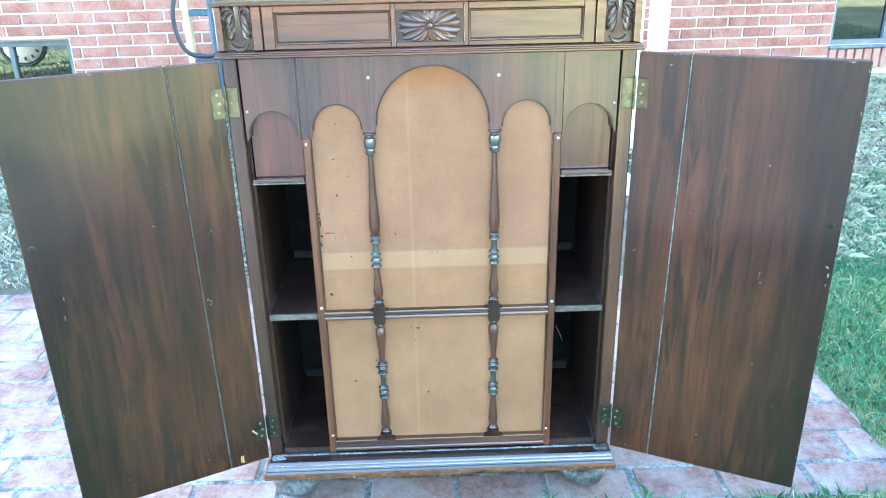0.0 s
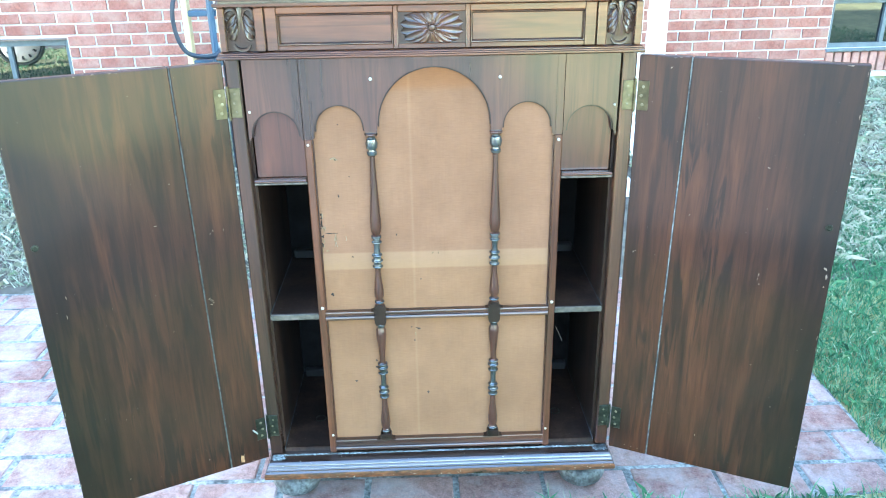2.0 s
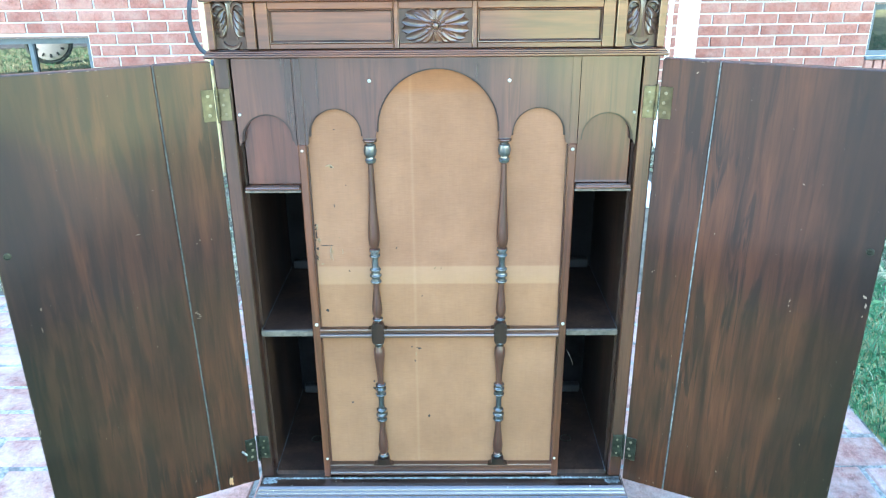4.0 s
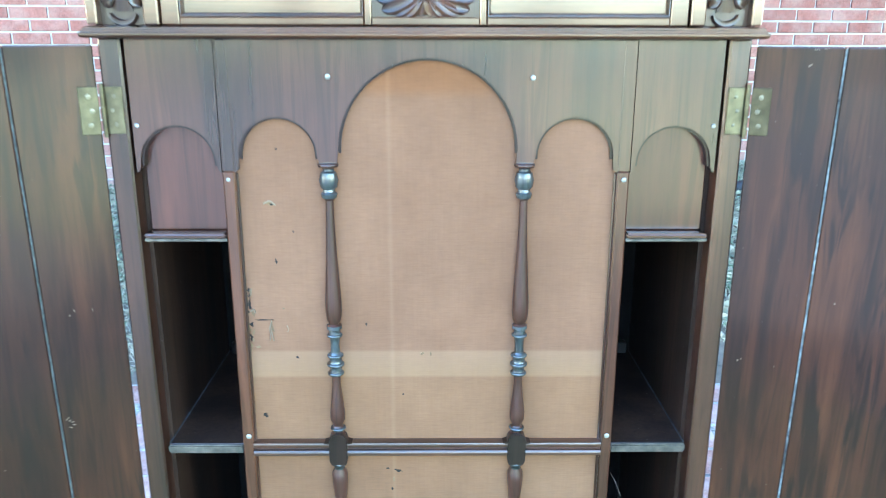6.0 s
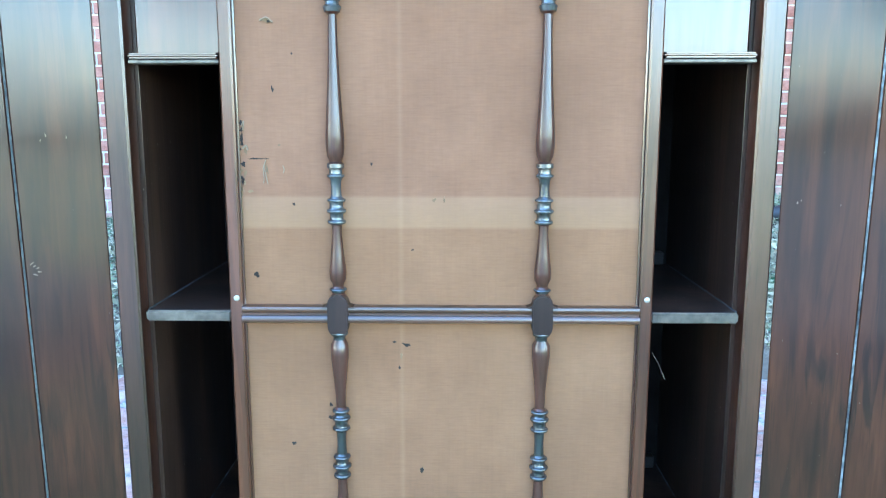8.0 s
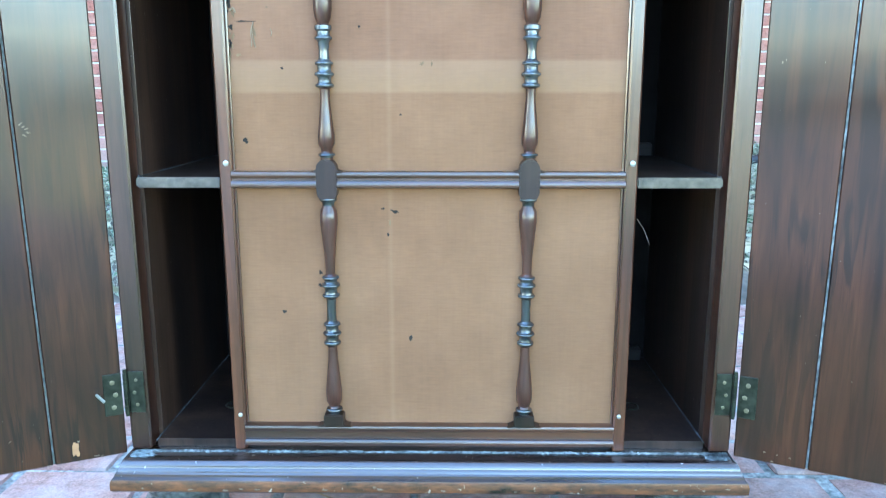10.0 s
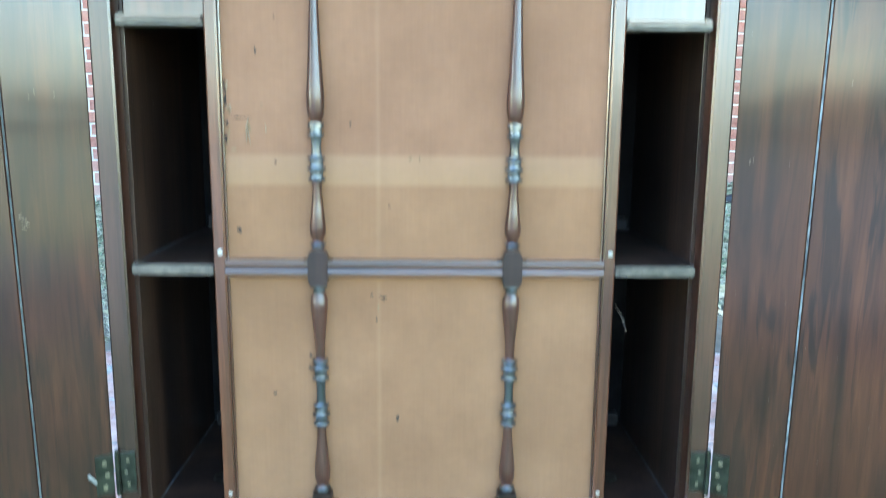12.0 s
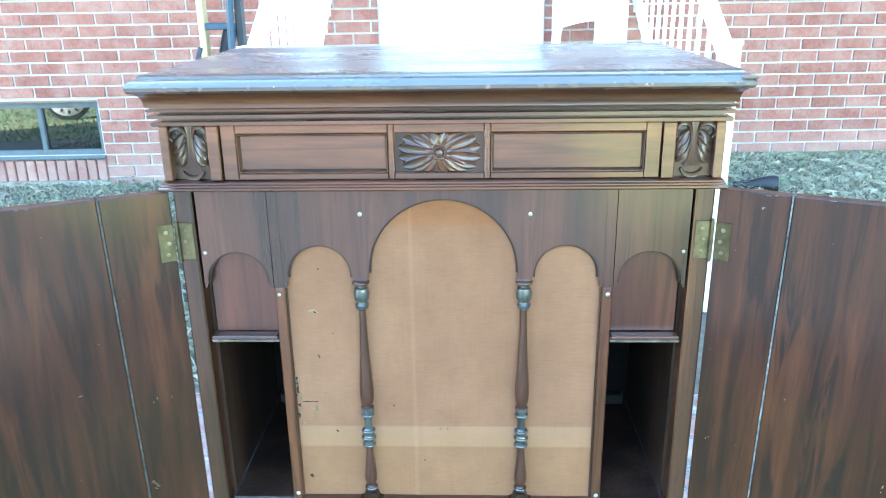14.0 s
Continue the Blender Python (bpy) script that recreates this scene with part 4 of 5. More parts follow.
def leaning(bm, s):
    """Leans the edges beside the crack, which runs nearer the hinge at its foot."""
    for v in bm.verts:
        if abs(abs(v.co.x) - CRACK) < 0.004:
            v.co.x += s * 0.0050 * (2 * (v.co.z - DOOR_Z0) / (DOOR_Z1 - DOOR_Z0) - 1)
    return bm


def cabinet_door(s, angle):
    d = new("door")
    d.parent = cab
    d.matrix_basis = pose(s * 0.392, -0.0045, 0, 0, 0, -s * angle)
    tagged(d, "open cabinet door of flame-figured dark walnut with a long crack")
    span = lambda a, b: (min(s * a, s * b), max(s * a, s * b))
    smooth(part("door_board", leaning(box(*span(0.004, CRACK - 0.0013), 0, 0.02, DOOR_Z0, DOOR_Z1, 0.0015), s), WOOD_DOOR, d))
    smooth(part("door_board", leaning(box(*span(CRACK + 0.0013, DOOR_W), 0, 0.02, DOOR_Z0, DOOR_Z1, 0.0015), s), WOOD_DOOR, d))
    part("crack_filling", leaning(box(*span(CRACK - 0.0012, CRACK + 0.0012), 0.0006, 0.019, DOOR_Z0 + 0.002, DOOR_Z1 - 0.002, 0), s), FILLER if s > 0 else FILLER_DARK, d)
    bush = lathe([(0, 0.0065), (0.002, 0.0065), (0.0025, 0.005), (0.001, 0.004), (0.001, 0.002)], 18, m=pose(s * 0.377, 0.0, 0.747, 90))
    smooth(part("screw_bush", bush, OLD_BRASS, d))
    return d


left_door, right_door = cabinet_door(-1, 25.5), cabinet_door(1, 25.5)


def hinge(s, z0, z1, mat, door_part):
    """Butt hinge: one leaf on the post, a knuckle, and one leaf on the door."""
    h = new("hinge")
    h.parent = cab
    span = lambda a, b: (min(s * a, s * b), max(s * a, s * b))
    leaf = box(*span(0.3685, 0.3895), -0.0022, -0.0004, z0, z1, 0.0006)
    part("hinge_leaf", leaf, mat, h)
    knuckle = bmesh.new()
    for k in range(5):
        a, b = z0 + (z1 - z0) * k / 5, z0 + (z1 - z0) * (k + 0.9) / 5
        lathe([(a, 0.003), (b, 0.003)], 12, knuckle, pose(s * 0.3912, -0.0045, 0))
    lathe([(z0 - 0.004, 0.0024), (z1 + 0.004, 0.0024)], 10, knuckle, pose(s * 0.3912, -0.0045, 0))
    smooth(part("knuckle", knuckle, mat, h))
    other = part("hinge_leaf", box(*span(0.004, 0.026), -0.0018, -0.0003, z0, z1, 0.0006), mat, h, m=door_part.matrix_basis)
    for k in range(3):
        z = z0 + (z1 - z0) * (0.2 + 0.3 * k)
        smooth(part("screw", disc(s * (0.378 + 0.003 * (k % 2)), z, 0.0024, -0.0022, -0.0030), SCREW, h))
        smooth(part("screw", disc(s * (0.015 - 0.003 * (k % 2)), z, 0.0031, -0.0018, -0.0026), SCREW, h, m=door_part.matrix_basis))
    return h


for s, dp in ((-1, left_door), (1, right_door)):
    hinge(s, 0.942, 0.999, BRASS, dp)
    hinge(s, 0.203, 0.259, OLD_BRASS, dp)

# screws in the front
for x, z, r in ((-0.119, 1.011, 0.0042), (0.1295, 1.010, 0.0042), (-0.2475, 0.885, 0.0032), (0.2475, 0.885, 0.004), (-0.2455, 0.527, 0.0045), (0.2475, 0.527, 0.0045), (-0.2450, 0.2005, 0.0036), (0.2455, 0.2005, 0.0036), (-0.3545, 0.952, 0.0034), (0.3545, 0.952, 0.0034)):
    y = -0.0005 if 0.2 < abs(x) < 0.3 else 0.0015
    smooth(cpart("screw", disc(x, z, r * 0.78, y, y - 0.0018), STEEL))

# ---- tears, chips and marks on the cabinet ----
def ragged(x, z, w, h, y, rng, m=None, turn=0.0):
    """A small ragged flake, slightly proud of a face at y."""
    own = bmesh.new()
    n = 13
    rim = []
    for k in range(n):
        a = 2 * math.pi * k / n
        f = rng.uniform(0.35, 1.0)
        dx, dz = w * 0.5 * f * math.cos(a), h * 0.5 * f * math.sin(a)
        ca, sa = math.cos(radians(turn)), math.sin(radians(turn))
        rim.append((x + dx * ca - dz * sa, z + dx * sa + dz * ca))
    f = own.faces.new([own.verts.new((px, y, pz)) for px, pz in rim])
    out = bmesh.ops.extrude_face_region(own, geom=[f])
    for v in out["geom"]:
        if isinstance(v, bmesh.types.BMVert):
            v.co.y = y - 0.0004
    return own


rng = random.Random(11)
CLOTH_Y = 0.0091
for x, z, w, h, turn in ((-0.023, 0.302, 0.006, 0.007, 20), (-0.196, 0.774, 0.003, 0.008, 5), (-0.223, 0.554, 0.007, 0.006, 0), (-0.081, 0.688, 0.003, 0.004, 0), (-0.042, 0.4665, 0.011, 0.004, -15), (-0.056, 0.470, 0.006, 0.003, 0), (-0.2345, 0.716, 0.0035, 0.014, 0), (-0.2335, 0.688, 0.0045, 0.008, 0), (-0.2345, 0.668, 0.003, 0.010, 0), (-0.216, 0.694, 0.026, 0.002, 0), (-0.172, 0.815, 0.003, 0.003, 0), (-0.136, 0.388, 0.004, 0.006, 0), (-0.137, 0.372, 0.006, 0.005, 0), (-0.184, 0.337, 0.005, 0.004, 0), (-0.05, 0.437, 0.003, 0.004, 0), (-0.033, 0.585, 0.003, 0.003, 0), (-0.175, 0.640, 0.004, 0.003, 0), (-0.188, 0.922, 0.003, 0.003, 0)):
    part("cloth_hole", ragged(x, z, w * 1.35, h * 1.35, CLOTH_Y, rng, turn=turn), HOLE, cloth)
for x, z, w, h, turn in ((-0.200, 0.852, 0.020, 0.007, -8), (-0.206, 0.682, 0.004, 0.022, 10), (-0.2305, 0.702, 0.006, 0.010, 20), (-0.2315, 0.676, 0.004, 0.012, -15), (-0.2325, 0.730, 0.003, 0.010, 0), (-0.226, 0.655, 0.010, 0.004, 0), (-0.007, 0.645, 0.008, 0.006, 30), (-0.048, 0.452, 0.004, 0.010, 0), (-0.19, 0.71, 0.004, 0.003, 0), (0.005, 0.645, 0.003, 0.010, 0)):
    part("cloth_fray", ragged(x, z, w, h, CLOTH_Y - 0.0002, rng, turn=turn), FRAY, cloth)
for path, r in (([(-0.2065, 0.693), (-0.2085, 0.684), (-0.2070, 0.674), (-0.2050, 0.664)], 0.0007), ([(-0.2068, 0.692), (-0.2100, 0.682), (-0.2092, 0.672), (-0.2100, 0.665)], 0.0006), ([(-0.2340, 0.706), (-0.2295, 0.709), (-0.2275, 0.704)], 0.0012), ([(-0.2340, 0.733), (-0.2310, 0.738), (-0.2325, 0.728)], 0.0007), ([(-0.1865, 0.686), (-0.1850, 0.681), (-0.1862, 0.677)], 0.0006), ([(-0.2080, 0.852), (-0.2000, 0.8555), (-0.1930, 0.850)], 0.0011)):
    cpart("cloth_thread", tube(bezier([(x, CLOTH_Y - 0.0012, z) for x, z in path], 5), r, 6), THREAD, parent=cloth)
for _ in range(16):
    part("cloth_hole", ragged(-0.2355 + rng.uniform(-0.0015, 0.0035), rng.uniform(0.648, 0.742), rng.uniform(0.002, 0.006), rng.uniform(0.003, 0.010), CLOTH_Y - 0.0001, rng, turn=rng.uniform(-40, 40)), rng.choice((HOLE, HOLE, FRAY)), cloth)
part("cloth_hole", ragged(-0.197, 0.8515, 0.009, 0.004, CLOTH_Y - 0.0008, rng), HOLE, cloth)

# pale nicks and one bare flake of veneer on the doors (distance from the hinge, height)
for d, s, marks in ((left_door, -1, ((0.1666, 0.751, 0.012, 0.0025, 8), (0.061, 0.722, 0.003, 0.012, 20), (0.067, 0.716, 0.003, 0.008, -20), (0.0865, 0.5755, 0.012, 0.0028, 40), (0.0835, 0.5725, 0.012, 0.0028, 30), (0.0805, 0.5700, 0.010, 0.0026, 15), (0.0790, 0.5655, 0.010, 0.0030, -8), (0.0830, 0.5625, 0.010, 0.0026, -25), (0.13, 0.83, 0.006, 0.002, 0), (0.30, 0.20, 0.005, 0.004, 0), (0.285, 0.345, 0.004, 0.003, 0), (0.165, 0.52, 0.004, 0.003, 0), (0.345, 0.64, 0.003, 0.016, 0), (0.35, 0.60, 0.003, 0.02, 0), (0.06, 0.175, 0.006, 0.004, 0), (0.135, 0.19, 0.01, 0.003, 30), (0.04, 0.72, 0.003, 0.008, 0), (0.024, 0.232, 0.014, 0.003, -50))),
                   (right_door, 1, ((0.258, 0.851, 0.010, 0.006, -30), (0.269, 0.634, 0.004, 0.010, 0), (0.268, 0.624, 0.003, 0.006, 0), (0.272, 0.613, 0.004, 0.006, 0), (0.064, 1.0265, 0.010, 0.005, 35), (0.022, 0.645, 0.004, 0.008, 0), (0.026, 0.648, 0.003, 0.004, 0), (0.19, 0.23, 0.004, 0.008, 20), (0.384, 0.664, 0.014, 0.010, -40), (0.388, 0.648, 0.006, 0.020, 0), (0.386, 0.627, 0.005, 0.01, 0), (0.366, 1.0445, 0.020, 0.006, 0), (0.28, 0.43, 0.005, 0.003, 0), (0.126, 0.74, 0.003, 0.005, 0), (0.04, 0.162, 0.006, 0.003, 0), (0.055, 0.161, 0.004, 0.003, 0), (0.07, 0.16, 0.006, 0.003, 0), (0.33, 0.34, 0.003, 0.005, 0)))):
    for u, z, w, h, turn in marks:
        part("nick", ragged(s * u, z, w * 0.65, h * 0.65, -0.0001, rng, turn=turn), PALE, d)
part("bare_flake", ragged(-0.0635, 0.1635, 0.013, 0.026, -0.0002, rng), BARE, left_door, "flake of bare orange veneer")
for x, w in ((0.131, 0.012), (0.172, 0.020), (0.245, 0.026), (-0.09, 0.010), (0.065, 0.008), (-0.30, 0.007), (0.145, 0.016)):
    lid_chip = ragged(x, 1.2055, w, 0.007, -0.0969, rng)
    cpart("chip", lid_chip, PALE, soft=False)
cpart("corner_chip", box(0.380, 0.3995, -0.0985, -0.08, 1.2115, 1.2150, 0.001), PALE, soft=False)
for x in (-0.36, -0.30, -0.255, -0.235, -0.215, -0.13, -0.06, 0.02, 0.11, 0.18, 0.26, 0.31, 0.345, 0.375):
    cpart("chip", ragged(x, rng.uniform(0.119, 0.126), rng.uniform(0.004, 0.011), rng.uniform(0.002, 0.004), -0.0511, rng), PALE, soft=False)
# rubbed and chipped edges of the doors, broken lines of dust on the plinth
for d, s in ((left_door, -1), (right_door, 1)):
    for _ in range(8):
        part("nick", ragged(s * (DOOR_W - rng.uniform(0.001, 0.004)), rng.uniform(0.16, 1.04), rng.uniform(0.001, 0.0022), rng.uniform(0.004, 0.014), -0.0001, rng), PALE, d)
    for _ in range(4):
        part("nick", ragged(s * rng.uniform(0.02, 0.38), DOOR_Z1 - rng.uniform(0.001, 0.003), rng.uniform(0.004, 0.012), 0.0016, -0.0001, rng), PALE, d)
    for _ in range(5):
        part("nick", ragged(s * rng.uniform(0.02, 0.38), DOOR_Z0 + rng.uniform(0.001, 0.004), rng.uniform(0.003, 0.009), 0.0018, -0.0001, rng), PALE, d)


def dust_run(x0, x1, y0, y1, z, count, size, rng):
    """Loose crumbs and chips of dirt strewn along an edge, as one mesh."""
    own = bmesh.new()
    for _ in range(count):
        x, y, r = rng.triangular(x0, x1) if x1 - x0 < 0.1 else rng.uniform(x0, x1), rng.triangular(y0, y1), size * rng.uniform(0.3, 1.0) ** 2
        turn, stretch = rng.uniform(0, 6.28), rng.uniform(1.0, 3.0)
        rim = []
        for k in range(5):
            a = 1.257 * k
            dx, dy = r * stretch * math.cos(a) * rng.uniform(0.7, 1), r * math.sin(a) * rng.uniform(0.7, 1)
            rim.append(own.verts.new((x + dx * math.cos(turn) * 1.0 - dy * math.sin(turn), y + (dx * math.sin(turn) + dy * math.cos(turn)) * 0.4, z)))
        top = own.verts.new((x, y, z + r * rng.uniform(0.3, 0.9)))
        for k in range(5):
            own.faces.new((rim[k], rim[(k + 1) % 5], top))
    return own


cpart("dust_line", dust_run(-0.386, 0.386, -0.007, -0.0008, 0.1499, 3400, 0.0028, rng), CHALK, "crumbs of pale dirt along the plinth", soft=False)
for s in (-1, 1):
    cpart("dust_heap", dust_run(s * 0.372 - 0.016, s * 0.372 + 0.016, -0.022, -0.0008, 0.1494, 420, 0.0030, rng), CHALK, "heap of pale dirt in the plinth's corner", soft=False)
cpart("dust_line", dust_run(-0.25, 0.25, -0.0300, -0.0270, 0.1489, 130, 0.0010, rng), CHALK, soft=False)
# door latch strip and bare splinters inside the compartments
cpart("splinter", tube([(0.262, 0.02, 0.455), (0.268, 0.012, 0.445), (0.276, 0.008, 0.425)], 0.0004, 5), PALE)
for s in (-1, 1):
    ring = lathe([(0.1606, 0.013), (0.1622, 0.013), (0.1622, 0.011), (0.1606, 0.011)], 20, m=pose(s * 0.290, 0.123, 0))
    cpart("floor_ring", ring, OLD_BRASS)
cpart("loose_hinge_pin", tube([(-0.421, -0.024, 0.236), (-0.412, -0.022, 0.225)], 0.002, 6), STEEL)

for s in (-1, 1):
    for z, y0 in ((0.5086, 0.012), (0.1609, 0.004)):
        x0, x1 = min(s * 0.3594, s * 0.3608), max(s * 0.3594, s * 0.3608)
        cpart("dust_line", box(x0, x1, y0, BACK - 0.015, z, z + 0.0007, 0), DUST, soft=False)

stem = part("dry_stem", tube([(-0.190, 0.158, 0.004), (-0.157, 0.133, 0.007), (-0.120, 0.111, 0.003)], 0.0012, 6), FRAY)
tagged(stem, "thin dry grass stem lying on the bricks", "dry stem")

# ---- plants ----
npr = np.random.RandomState(5)


def blades(count, x0, x1, y0, y1, tall, wide, lean, keep=None):
    quads = []
    xs, ys = npr.uniform(x0, x1, count), npr.uniform(y0, y1, count)
    for x, y in zip(xs, ys):
        if keep and not keep(x, y):
            continue
        a, h = npr.uniform(0, 6.283), tall * npr.uniform(0.45, 1.3)
        b, k = npr.uniform(0, 6.283), lean * npr.uniform(0.2, 1.4) * h
        w = wide * npr.uniform(0.6, 1.4)
        dx, dy = w * math.cos(a), w * math.sin(a)
        ox, oy = k * math.cos(b), k * math.sin(b)
        z = land(x, y) - 0.004
        z = max(z, -0.006)
        quads.append([(x - dx, y - dy, z), (x + dx, y + dy, z), (x + ox * 0.45 + dx * 0.8, y + oy * 0.45 + dy * 0.8, z + h * 0.62), (x + ox, y + oy, z + h * (1.0 - 0.25 * lean)), (x + ox * 0.45 - dx * 0.8, y + oy * 0.45 - dy * 0.8, z + h * 0.62)])
    return quads


def lawn_edge(x, y):
    ragged_edge = 0.05 * noise.noise((x * 7, y * 7, 3)) + 0.02 * noise.noise((x * 25, y * 25, 1))
    front = -0.035 - 0.05 * min(max((0.25 - x) / 0.3, 0), 1)
    return x > 1.160 + ragged_edge or y < front + ragged_edge * 0.7


def open_lawn(x, y):
    """The rest of the lawn, outside the patio, the driveway and the thick strip beside the patio."""
    on_drive = -5.55 < x < 0.95 and y < -1.30
    return not on_drive and (x > 3.15 or x < -2.65 or y < -0.28)


scatter("grass", blades(76000, 1.08, 3.2, -0.3, 2.1, 0.042, 0.0015, 0.9, lawn_edge) + blades(9000, -1.3, 1.3, -0.3, 0.02, 0.045, 0.0018, 0.9, lawn_edge) + blades(42000, -5.2, 6.2, -3.6, 1.25, 0.045, 0.0028, 0.9, open_lawn), GRASS, "patchy green lawn with dry blades beside the patio", "grass")


def bed(x, y):
    return y > 1.3 + 0.06 * noise.noise((x * 5, y * 5, 8)) and not (-0.8 < x < 1.05 and y > 1.9) and y < W_Y - 0.02


def leaves(count, x0, x1, y0, y1, size):
    quads = []
    for _ in range(count):
        x, y = npr.uniform(x0, x1), npr.uniform(y0, y1)
        if not bed(x, y):
            continue
        clump = noise.noise((x * 3, y * 3, 5))
        if clump < npr.uniform(-0.6, 0.25):
            continue
        z = land(x, y) + npr.uniform(0.0, 0.07) * (0.5 + max(clump, 0))
        s = size * npr.uniform(0.5, 1.3)
        m = Matrix.Translation((x, y, z)) @ Euler((npr.uniform(-0.9, 0.9), npr.uniform(-0.9, 0.9), npr.uniform(0, 6.28))).to_matrix().to_4x4()
        quads.append([tuple(m @ Vector(p)) for p in ((-s * 0.5, 0, 0), (-s * 0.1, -s * 0.28, 0.1 * s), (s * 0.5, 0, 0), (-s * 0.1, s * 0.28, 0.1 * s))])
    return quads


scatter("bed_leaves", leaves(17000, -3.3, -0.5, 1.28, 3.68, 0.021) + leaves(15000, 1.0, 3.4, 1.28, 3.68, 0.019), LEAF, "low weeds and ground cover on the bank", "ground cover")
scatter("dry_stalks", blades(24000, -3.3, -0.3, 1.3, 3.68, 0.05, 0.0020, 1.6, bed) + blades(26000, 1.0, 3.4, 1.3, 3.68, 0.055, 0.0022, 1.7, bed), STRAW, "dry grey-green stalks and dead grass along the house", "dead grass")


def tree(x, y, tall, seed):
    """Tapered trunk, limbs and a loose crown of leaf clumps."""
    r = random.Random(seed)
    t = tagged(new("tree"), "unseen leafy green tree in full sun, added to screen the sky", "tree", "trees across the lawn")
    wood_bm = tube([(x, y, -0.1), (x + 0.1, y, tall * 0.25), (x - 0.05, y + 0.1, tall * 0.5), (x, y, tall * 0.8)], 0.22, 9, taper=[1.2, 0.9, 0.6, 0.2])
    tips = []
    for k in range(9):
        a, z0 = r.uniform(0, 6.28), tall * r.uniform(0.3, 0.7)
        tip = (x + math.cos(a) * tall * 0.3, y + math.sin(a) * tall * 0.3, z0 + tall * r.uniform(0.1, 0.3))
        tips.append(tip)
        tube([(x, y, z0), ((x + tip[0]) / 2, (y + tip[1]) / 2, (z0 + tip[2]) / 2 + 0.2), tip], 0.07, 6, wood_bm, taper=[1, 0.7, 0.25])
    smooth(part("trunk", wood_bm, BARK, t))
    quads = []
    for tx, ty, tz in tips + [(x, y, tall * 0.85)]:
        for _ in range(5):
            cx, cy, cz = tx + r.gauss(0, tall * 0.09), ty + r.gauss(0, tall * 0.09), tz + r.gauss(0, tall * 0.08)
            for _ in range(70):
                s = r.uniform(0.10, 0.22)
                m = Matrix.Translation((cx + r.gauss(0, tall * 0.05), cy + r.gauss(0, tall * 0.05), cz + r.gauss(0, tall * 0.045))) @ Euler((r.uniform(-1.5, 1.5), r.uniform(-1.5, 1.5), r.uniform(0, 6.28))).to_matrix().to_4x4()
                quads.append([tuple(m @ Vector(p)) for p in ((-s, 0, 0), (0, -s * 0.6, 0), (s, 0, 0), (0, s * 0.6, 0))])
    crown = scatter("crown", quads, TREE_LEAF, "loose leafy crown", "")
    crown.parent = t


# unseen trees, added to hold back sky light and darken reflections
for k, (x, y, tall) in enumerate(((-20, -8, 9), (-16, -12, 8), (-12, -13, 8), (-3.6, -19, 9), (7.5, -4.5, 10), (10.5, -8, 12), (9.0, -13, 11), (14, -3.5, 11))):
    tree(x, y, tall, 40 + k)

hedge_quads = []
for _ in range(36000):
    hx, up = npr.uniform(-30, 16), npr.uniform(0, 1) ** 0.8
    hy = -21 + 0.9 * noise.noise((hx * 0.6, up * 3, 2)) + npr.uniform(-0.5, 0.5)
    hz = up * (1.4 + 0.5 * noise.noise((hx * 0.5, 0, 9)))
    s = npr.uniform(0.10, 0.2)
    m = Matrix.Translation((hx, hy, hz)) @ Euler((npr.uniform(-1.5, 1.5), npr.uniform(-1.5, 1.5), npr.uniform(0, 6.28))).to_matrix().to_4x4()
    hedge_quads.append([tuple(m @ Vector(p)) for p in ((-s, 0, 0), (0, -s * 0.6, 0), (s, 0, 0), (0, s * 0.6, 0))])
scatter("hedge", hedge_quads, TREE_LEAF, "tall dense green hedge across the driveway and lawn", "hedge")

# ---- loose things in the garden ----
boot = tagged(new("downspout_boot"), "black rubber downspout boot lying on the bank", "downspout boot")
bm = tube(bezier([(1.50, 3.12, land(1.5, 3.12) + 0.02), (1.56, 3.10, land(1.56, 3.1) + 0.025), (1.64, 3.08, land(1.64, 3.08) + 0.035), (1.72, 3.06, land(1.72, 3.06) + 0.04)], 4), 0.05, 12, taper=[0.35] * 4 + [0.4, 0.5, 0.6, 0.7, 0.8, 0.9, 1.0, 1.0, 0.9])
smooth(part("boot_body", bm, BLACK, boot))

wheel = tagged(new("car_wheel"), "small wheel with a white slotted cover standing on the lawn", "wheel")
WM = pose(-3.9, 0.0, 0.235, -90, 0, -20)
bm = lathe([(-0.06, 0.185), (-0.068, 0.215), (-0.05, 0.238), (0.05, 0.238), (0.068, 0.215), (0.062, 0.192)], 40)
smooth(part("tyre", bm, plain("weathered_tyre", (0.06, 0.075, 0.065), 0.8, spread=0.3), wheel, m=WM))
smooth(part("wheel_cover", lathe([(0.060, 0.192), (0.070, 0.187), (0.080, 0.125), (0.085, 0.05), (0.087, 0.01)], 40), WHITE, wheel, "white slotted wheel cover", WM))
for k in range(12):
    a = 2 * math.pi * k / 12
    part("cover_slot", box(-0.012, 0.012, -0.022, 0.022, 0.069, 0.0800, 0.003), BLACK, wheel, m=WM @ pose(0.14 * math.cos(a), 0.14 * math.sin(a), 0, 0, 0, math.degrees(a) + 90))

# ---- pavers and bricks ----
def piece_mesh(name, lx, ly, lz, bevel, mat):
    bm = bmesh.new()
    bmesh.ops.create_cube(bm, size=1)
    for v in bm.verts:
        v.co = Vector((v.co.x * lx, v.co.y * ly, v.co.z * lz))
    bmesh.ops.bevel(bm, geom=bm.edges, offset=bevel, segments=1, affect="EDGES")
    me = bpy.data.meshes.new(name)
    bm.to_mesh(me)
    bm.free()
    me.materials.append(mat)
    return me


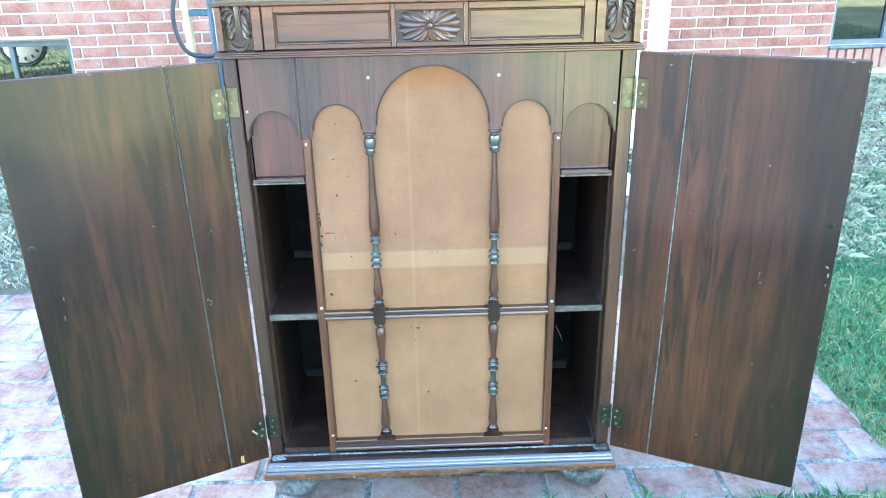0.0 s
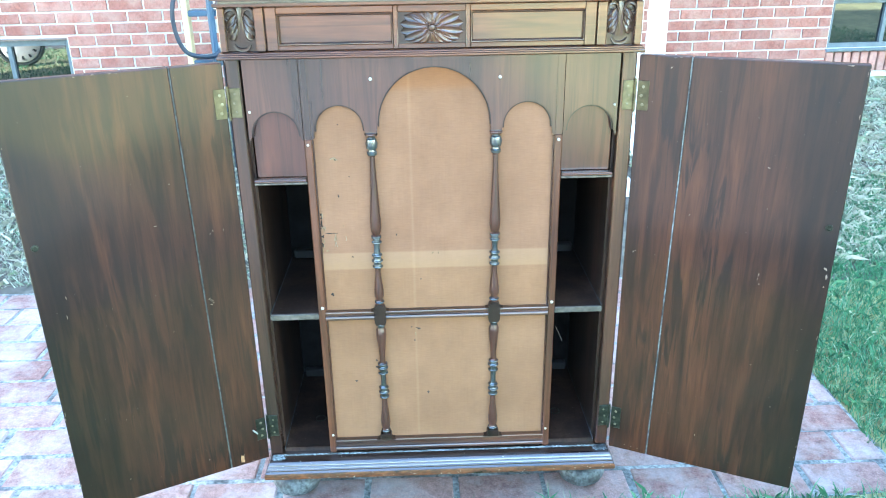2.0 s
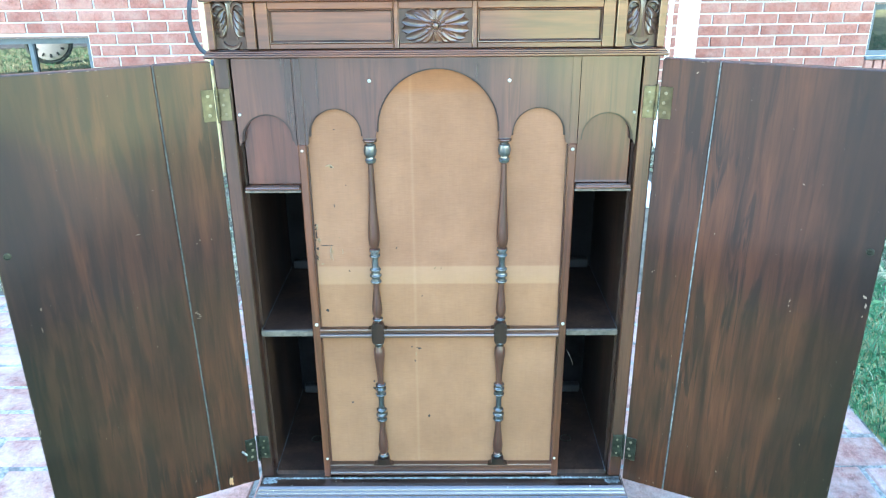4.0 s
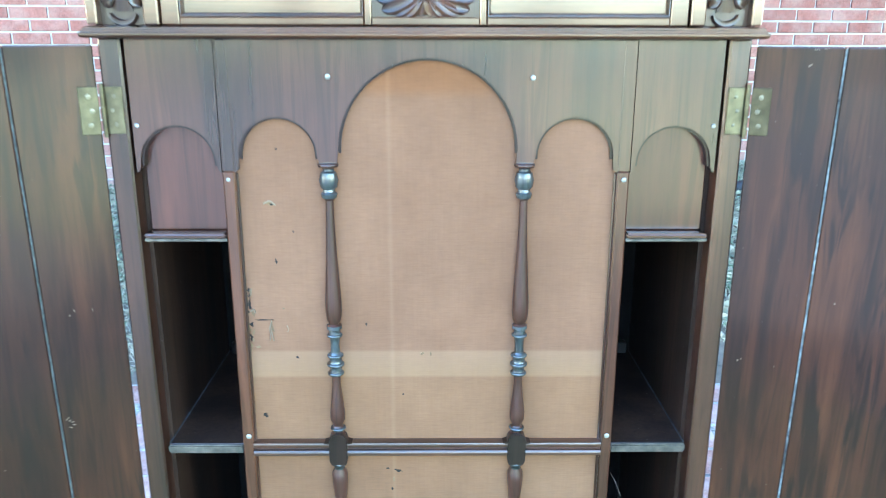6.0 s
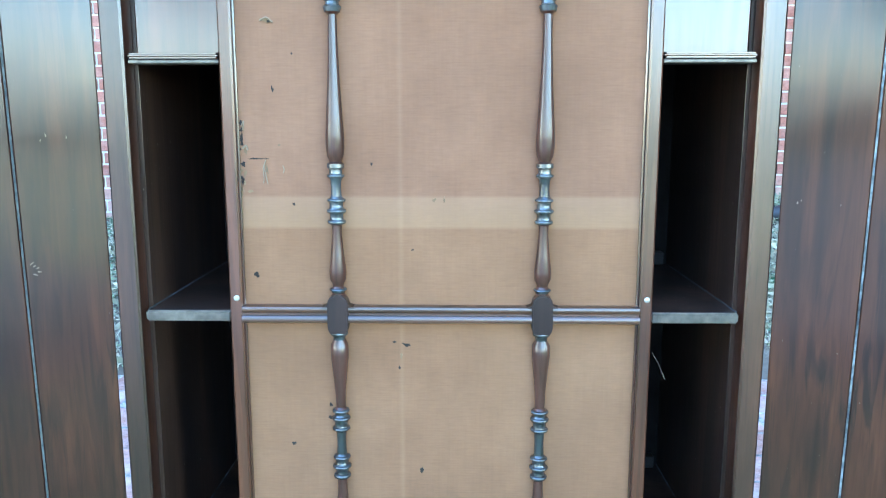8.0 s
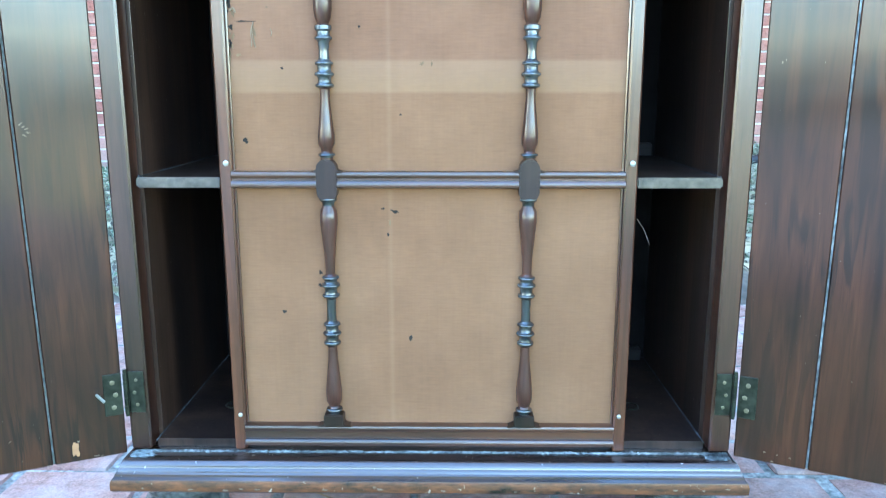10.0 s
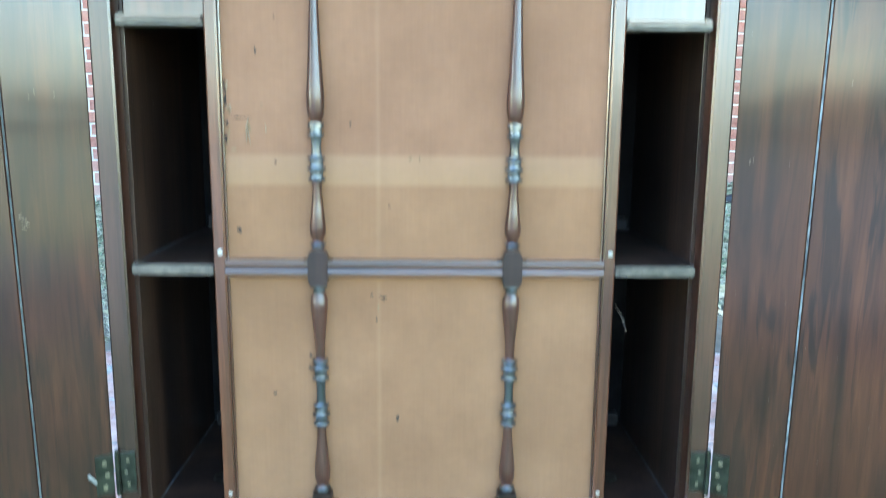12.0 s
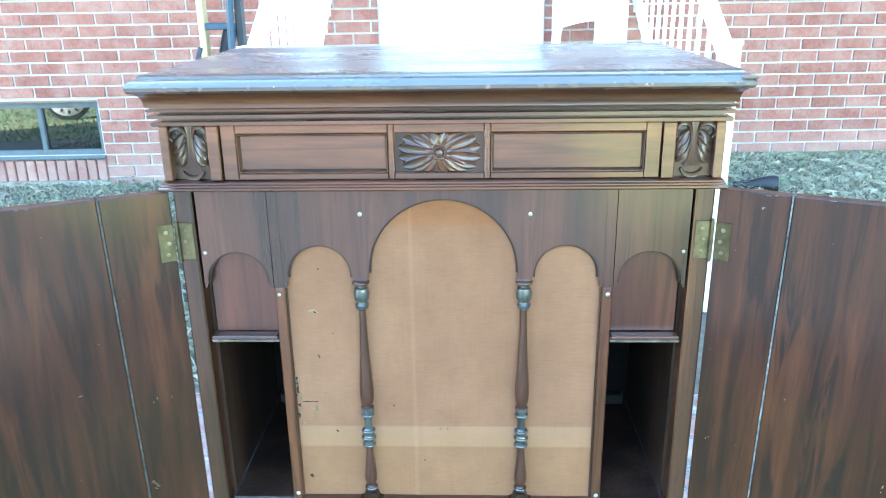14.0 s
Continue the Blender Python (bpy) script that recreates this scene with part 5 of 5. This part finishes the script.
rnd = random.Random(7)
P_LEN, P_ROW = 0.2175, 0.1275
BOND = (0.040, 0.190, 0.122, 0.011, 0.153, 0.082, 0.016, 0.131, 0.008, 0.120)
whole = [piece_mesh("paver", P_LEN - 0.011 - 0.002 * k, P_ROW - 0.013 + 0.001 * k, 0.055, 0.0035 + 0.001 * k, PAVER) for k in range(3)]
halves = {}
for row in range(10):
    y = -0.029 + P_ROW * (row + 0.5)
    x = BOND[row] - 13 * P_LEN
    while x < 1.15:
        a, b = max(x, -2.59), min(x + P_LEN, 1.16)
        if b - a > 0.05:
            if b - a > P_LEN - 0.005:
                me = rnd.choice(whole)
            else:
                key = round(b - a, 2)
                if key not in halves:
                    halves[key] = piece_mesh("paver", b - a - 0.011, P_ROW - 0.013, 0.055, 0.004, PAVER)
                me = halves[key]
            ob = new("paver", me)
            ob.parent = patio
            ob.matrix_basis = pose((a + b) / 2 + rnd.uniform(-0.003, 0.003), y + rnd.uniform(-0.003, 0.003), -0.0275 + rnd.uniform(-0.0025, 0.002), rnd.uniform(-0.6, 0.6), rnd.uniform(-0.5, 0.5), rnd.uniform(-0.8, 0.8))
        x += P_LEN

B_LEN, B_ROW, B_Z = 0.2172, 0.0708, 0.770
brick_me = [piece_mesh("brick", B_LEN - 0.012 - 0.001 * k, 0.05, B_ROW - 0.0115, 0.002, BRICK) for k in range(3)]
rest = []
for row in range(-12, 68):
    z = B_Z + B_ROW * (row + 0.5)
    x = -2.6116 + (0.0 if row % 2 else B_LEN / 2) - 28 * B_LEN
    while x < 8.75:
        a, b = x, x + B_LEN
        cuts = [(a, b)]
        for x0, x1, z0, z1 in ((WIN_L[0] - 0.005, WIN_L[1] + 0.002, WIN_L[2] - 0.165, WIN_L[3] + 0.012), (WIN_R[0] - 0.002, WIN_R[1] + 0.005, WIN_R[2] - 0.165, WIN_R[3] + 0.012), (-0.5, 0.486, 0.9, 3.15)):
            if z1 > z - B_ROW * 0.4 and z0 < z + B_ROW * 0.4:
                cuts = [c for p, q in cuts for c in ((p, min(q, x0)), (max(p, x1), q)) if c[1] - c[0] > 0.03]
        for p, q in cuts:
            near = (-3.0 < p < -0.95 or 1.1 < p < 3.0) and 0.2 < z < 1.12
            if near:
                me = rnd.choice(brick_me) if q - p > B_LEN - 0.002 else piece_mesh("brick", q - p - 0.012, 0.05, B_ROW - 0.0115, 0.002, BRICK)
                ob = new("brick", me)
                ob.parent = house
                ob.matrix_basis = pose((p + q) / 2, W_Y + 0.0262 + rnd.uniform(-0.0015, 0.0015), z, 0, 0, rnd.uniform(-0.3, 0.3))
            else:
                rest.append((p + 0.006, q - 0.006, z - B_ROW / 2 + 0.006, z + B_ROW / 2 - 0.006))
        x += B_LEN
verts, faces = [], []
for x0, x1, z0, z1 in rest:
    k = len(verts)
    verts += [(x, y, z) for y in (W_Y + 0.001, W_Y + 0.03) for x, z in ((x0, z0), (x1, z0), (x1, z1), (x0, z1))]
    faces += [(k, k + 1, k + 2, k + 3)] + [(k + j, k + 4 + j, k + 4 + (j + 1) % 4, k + (j + 1) % 4) for j in range(4)]
me = bpy.data.meshes.new("bricks")
me.from_pydata(verts, [], faces)
me.materials.append(BRICK)
ob = new("bricks", me)
ob.parent = house
tagged(ob, kind="stuff")
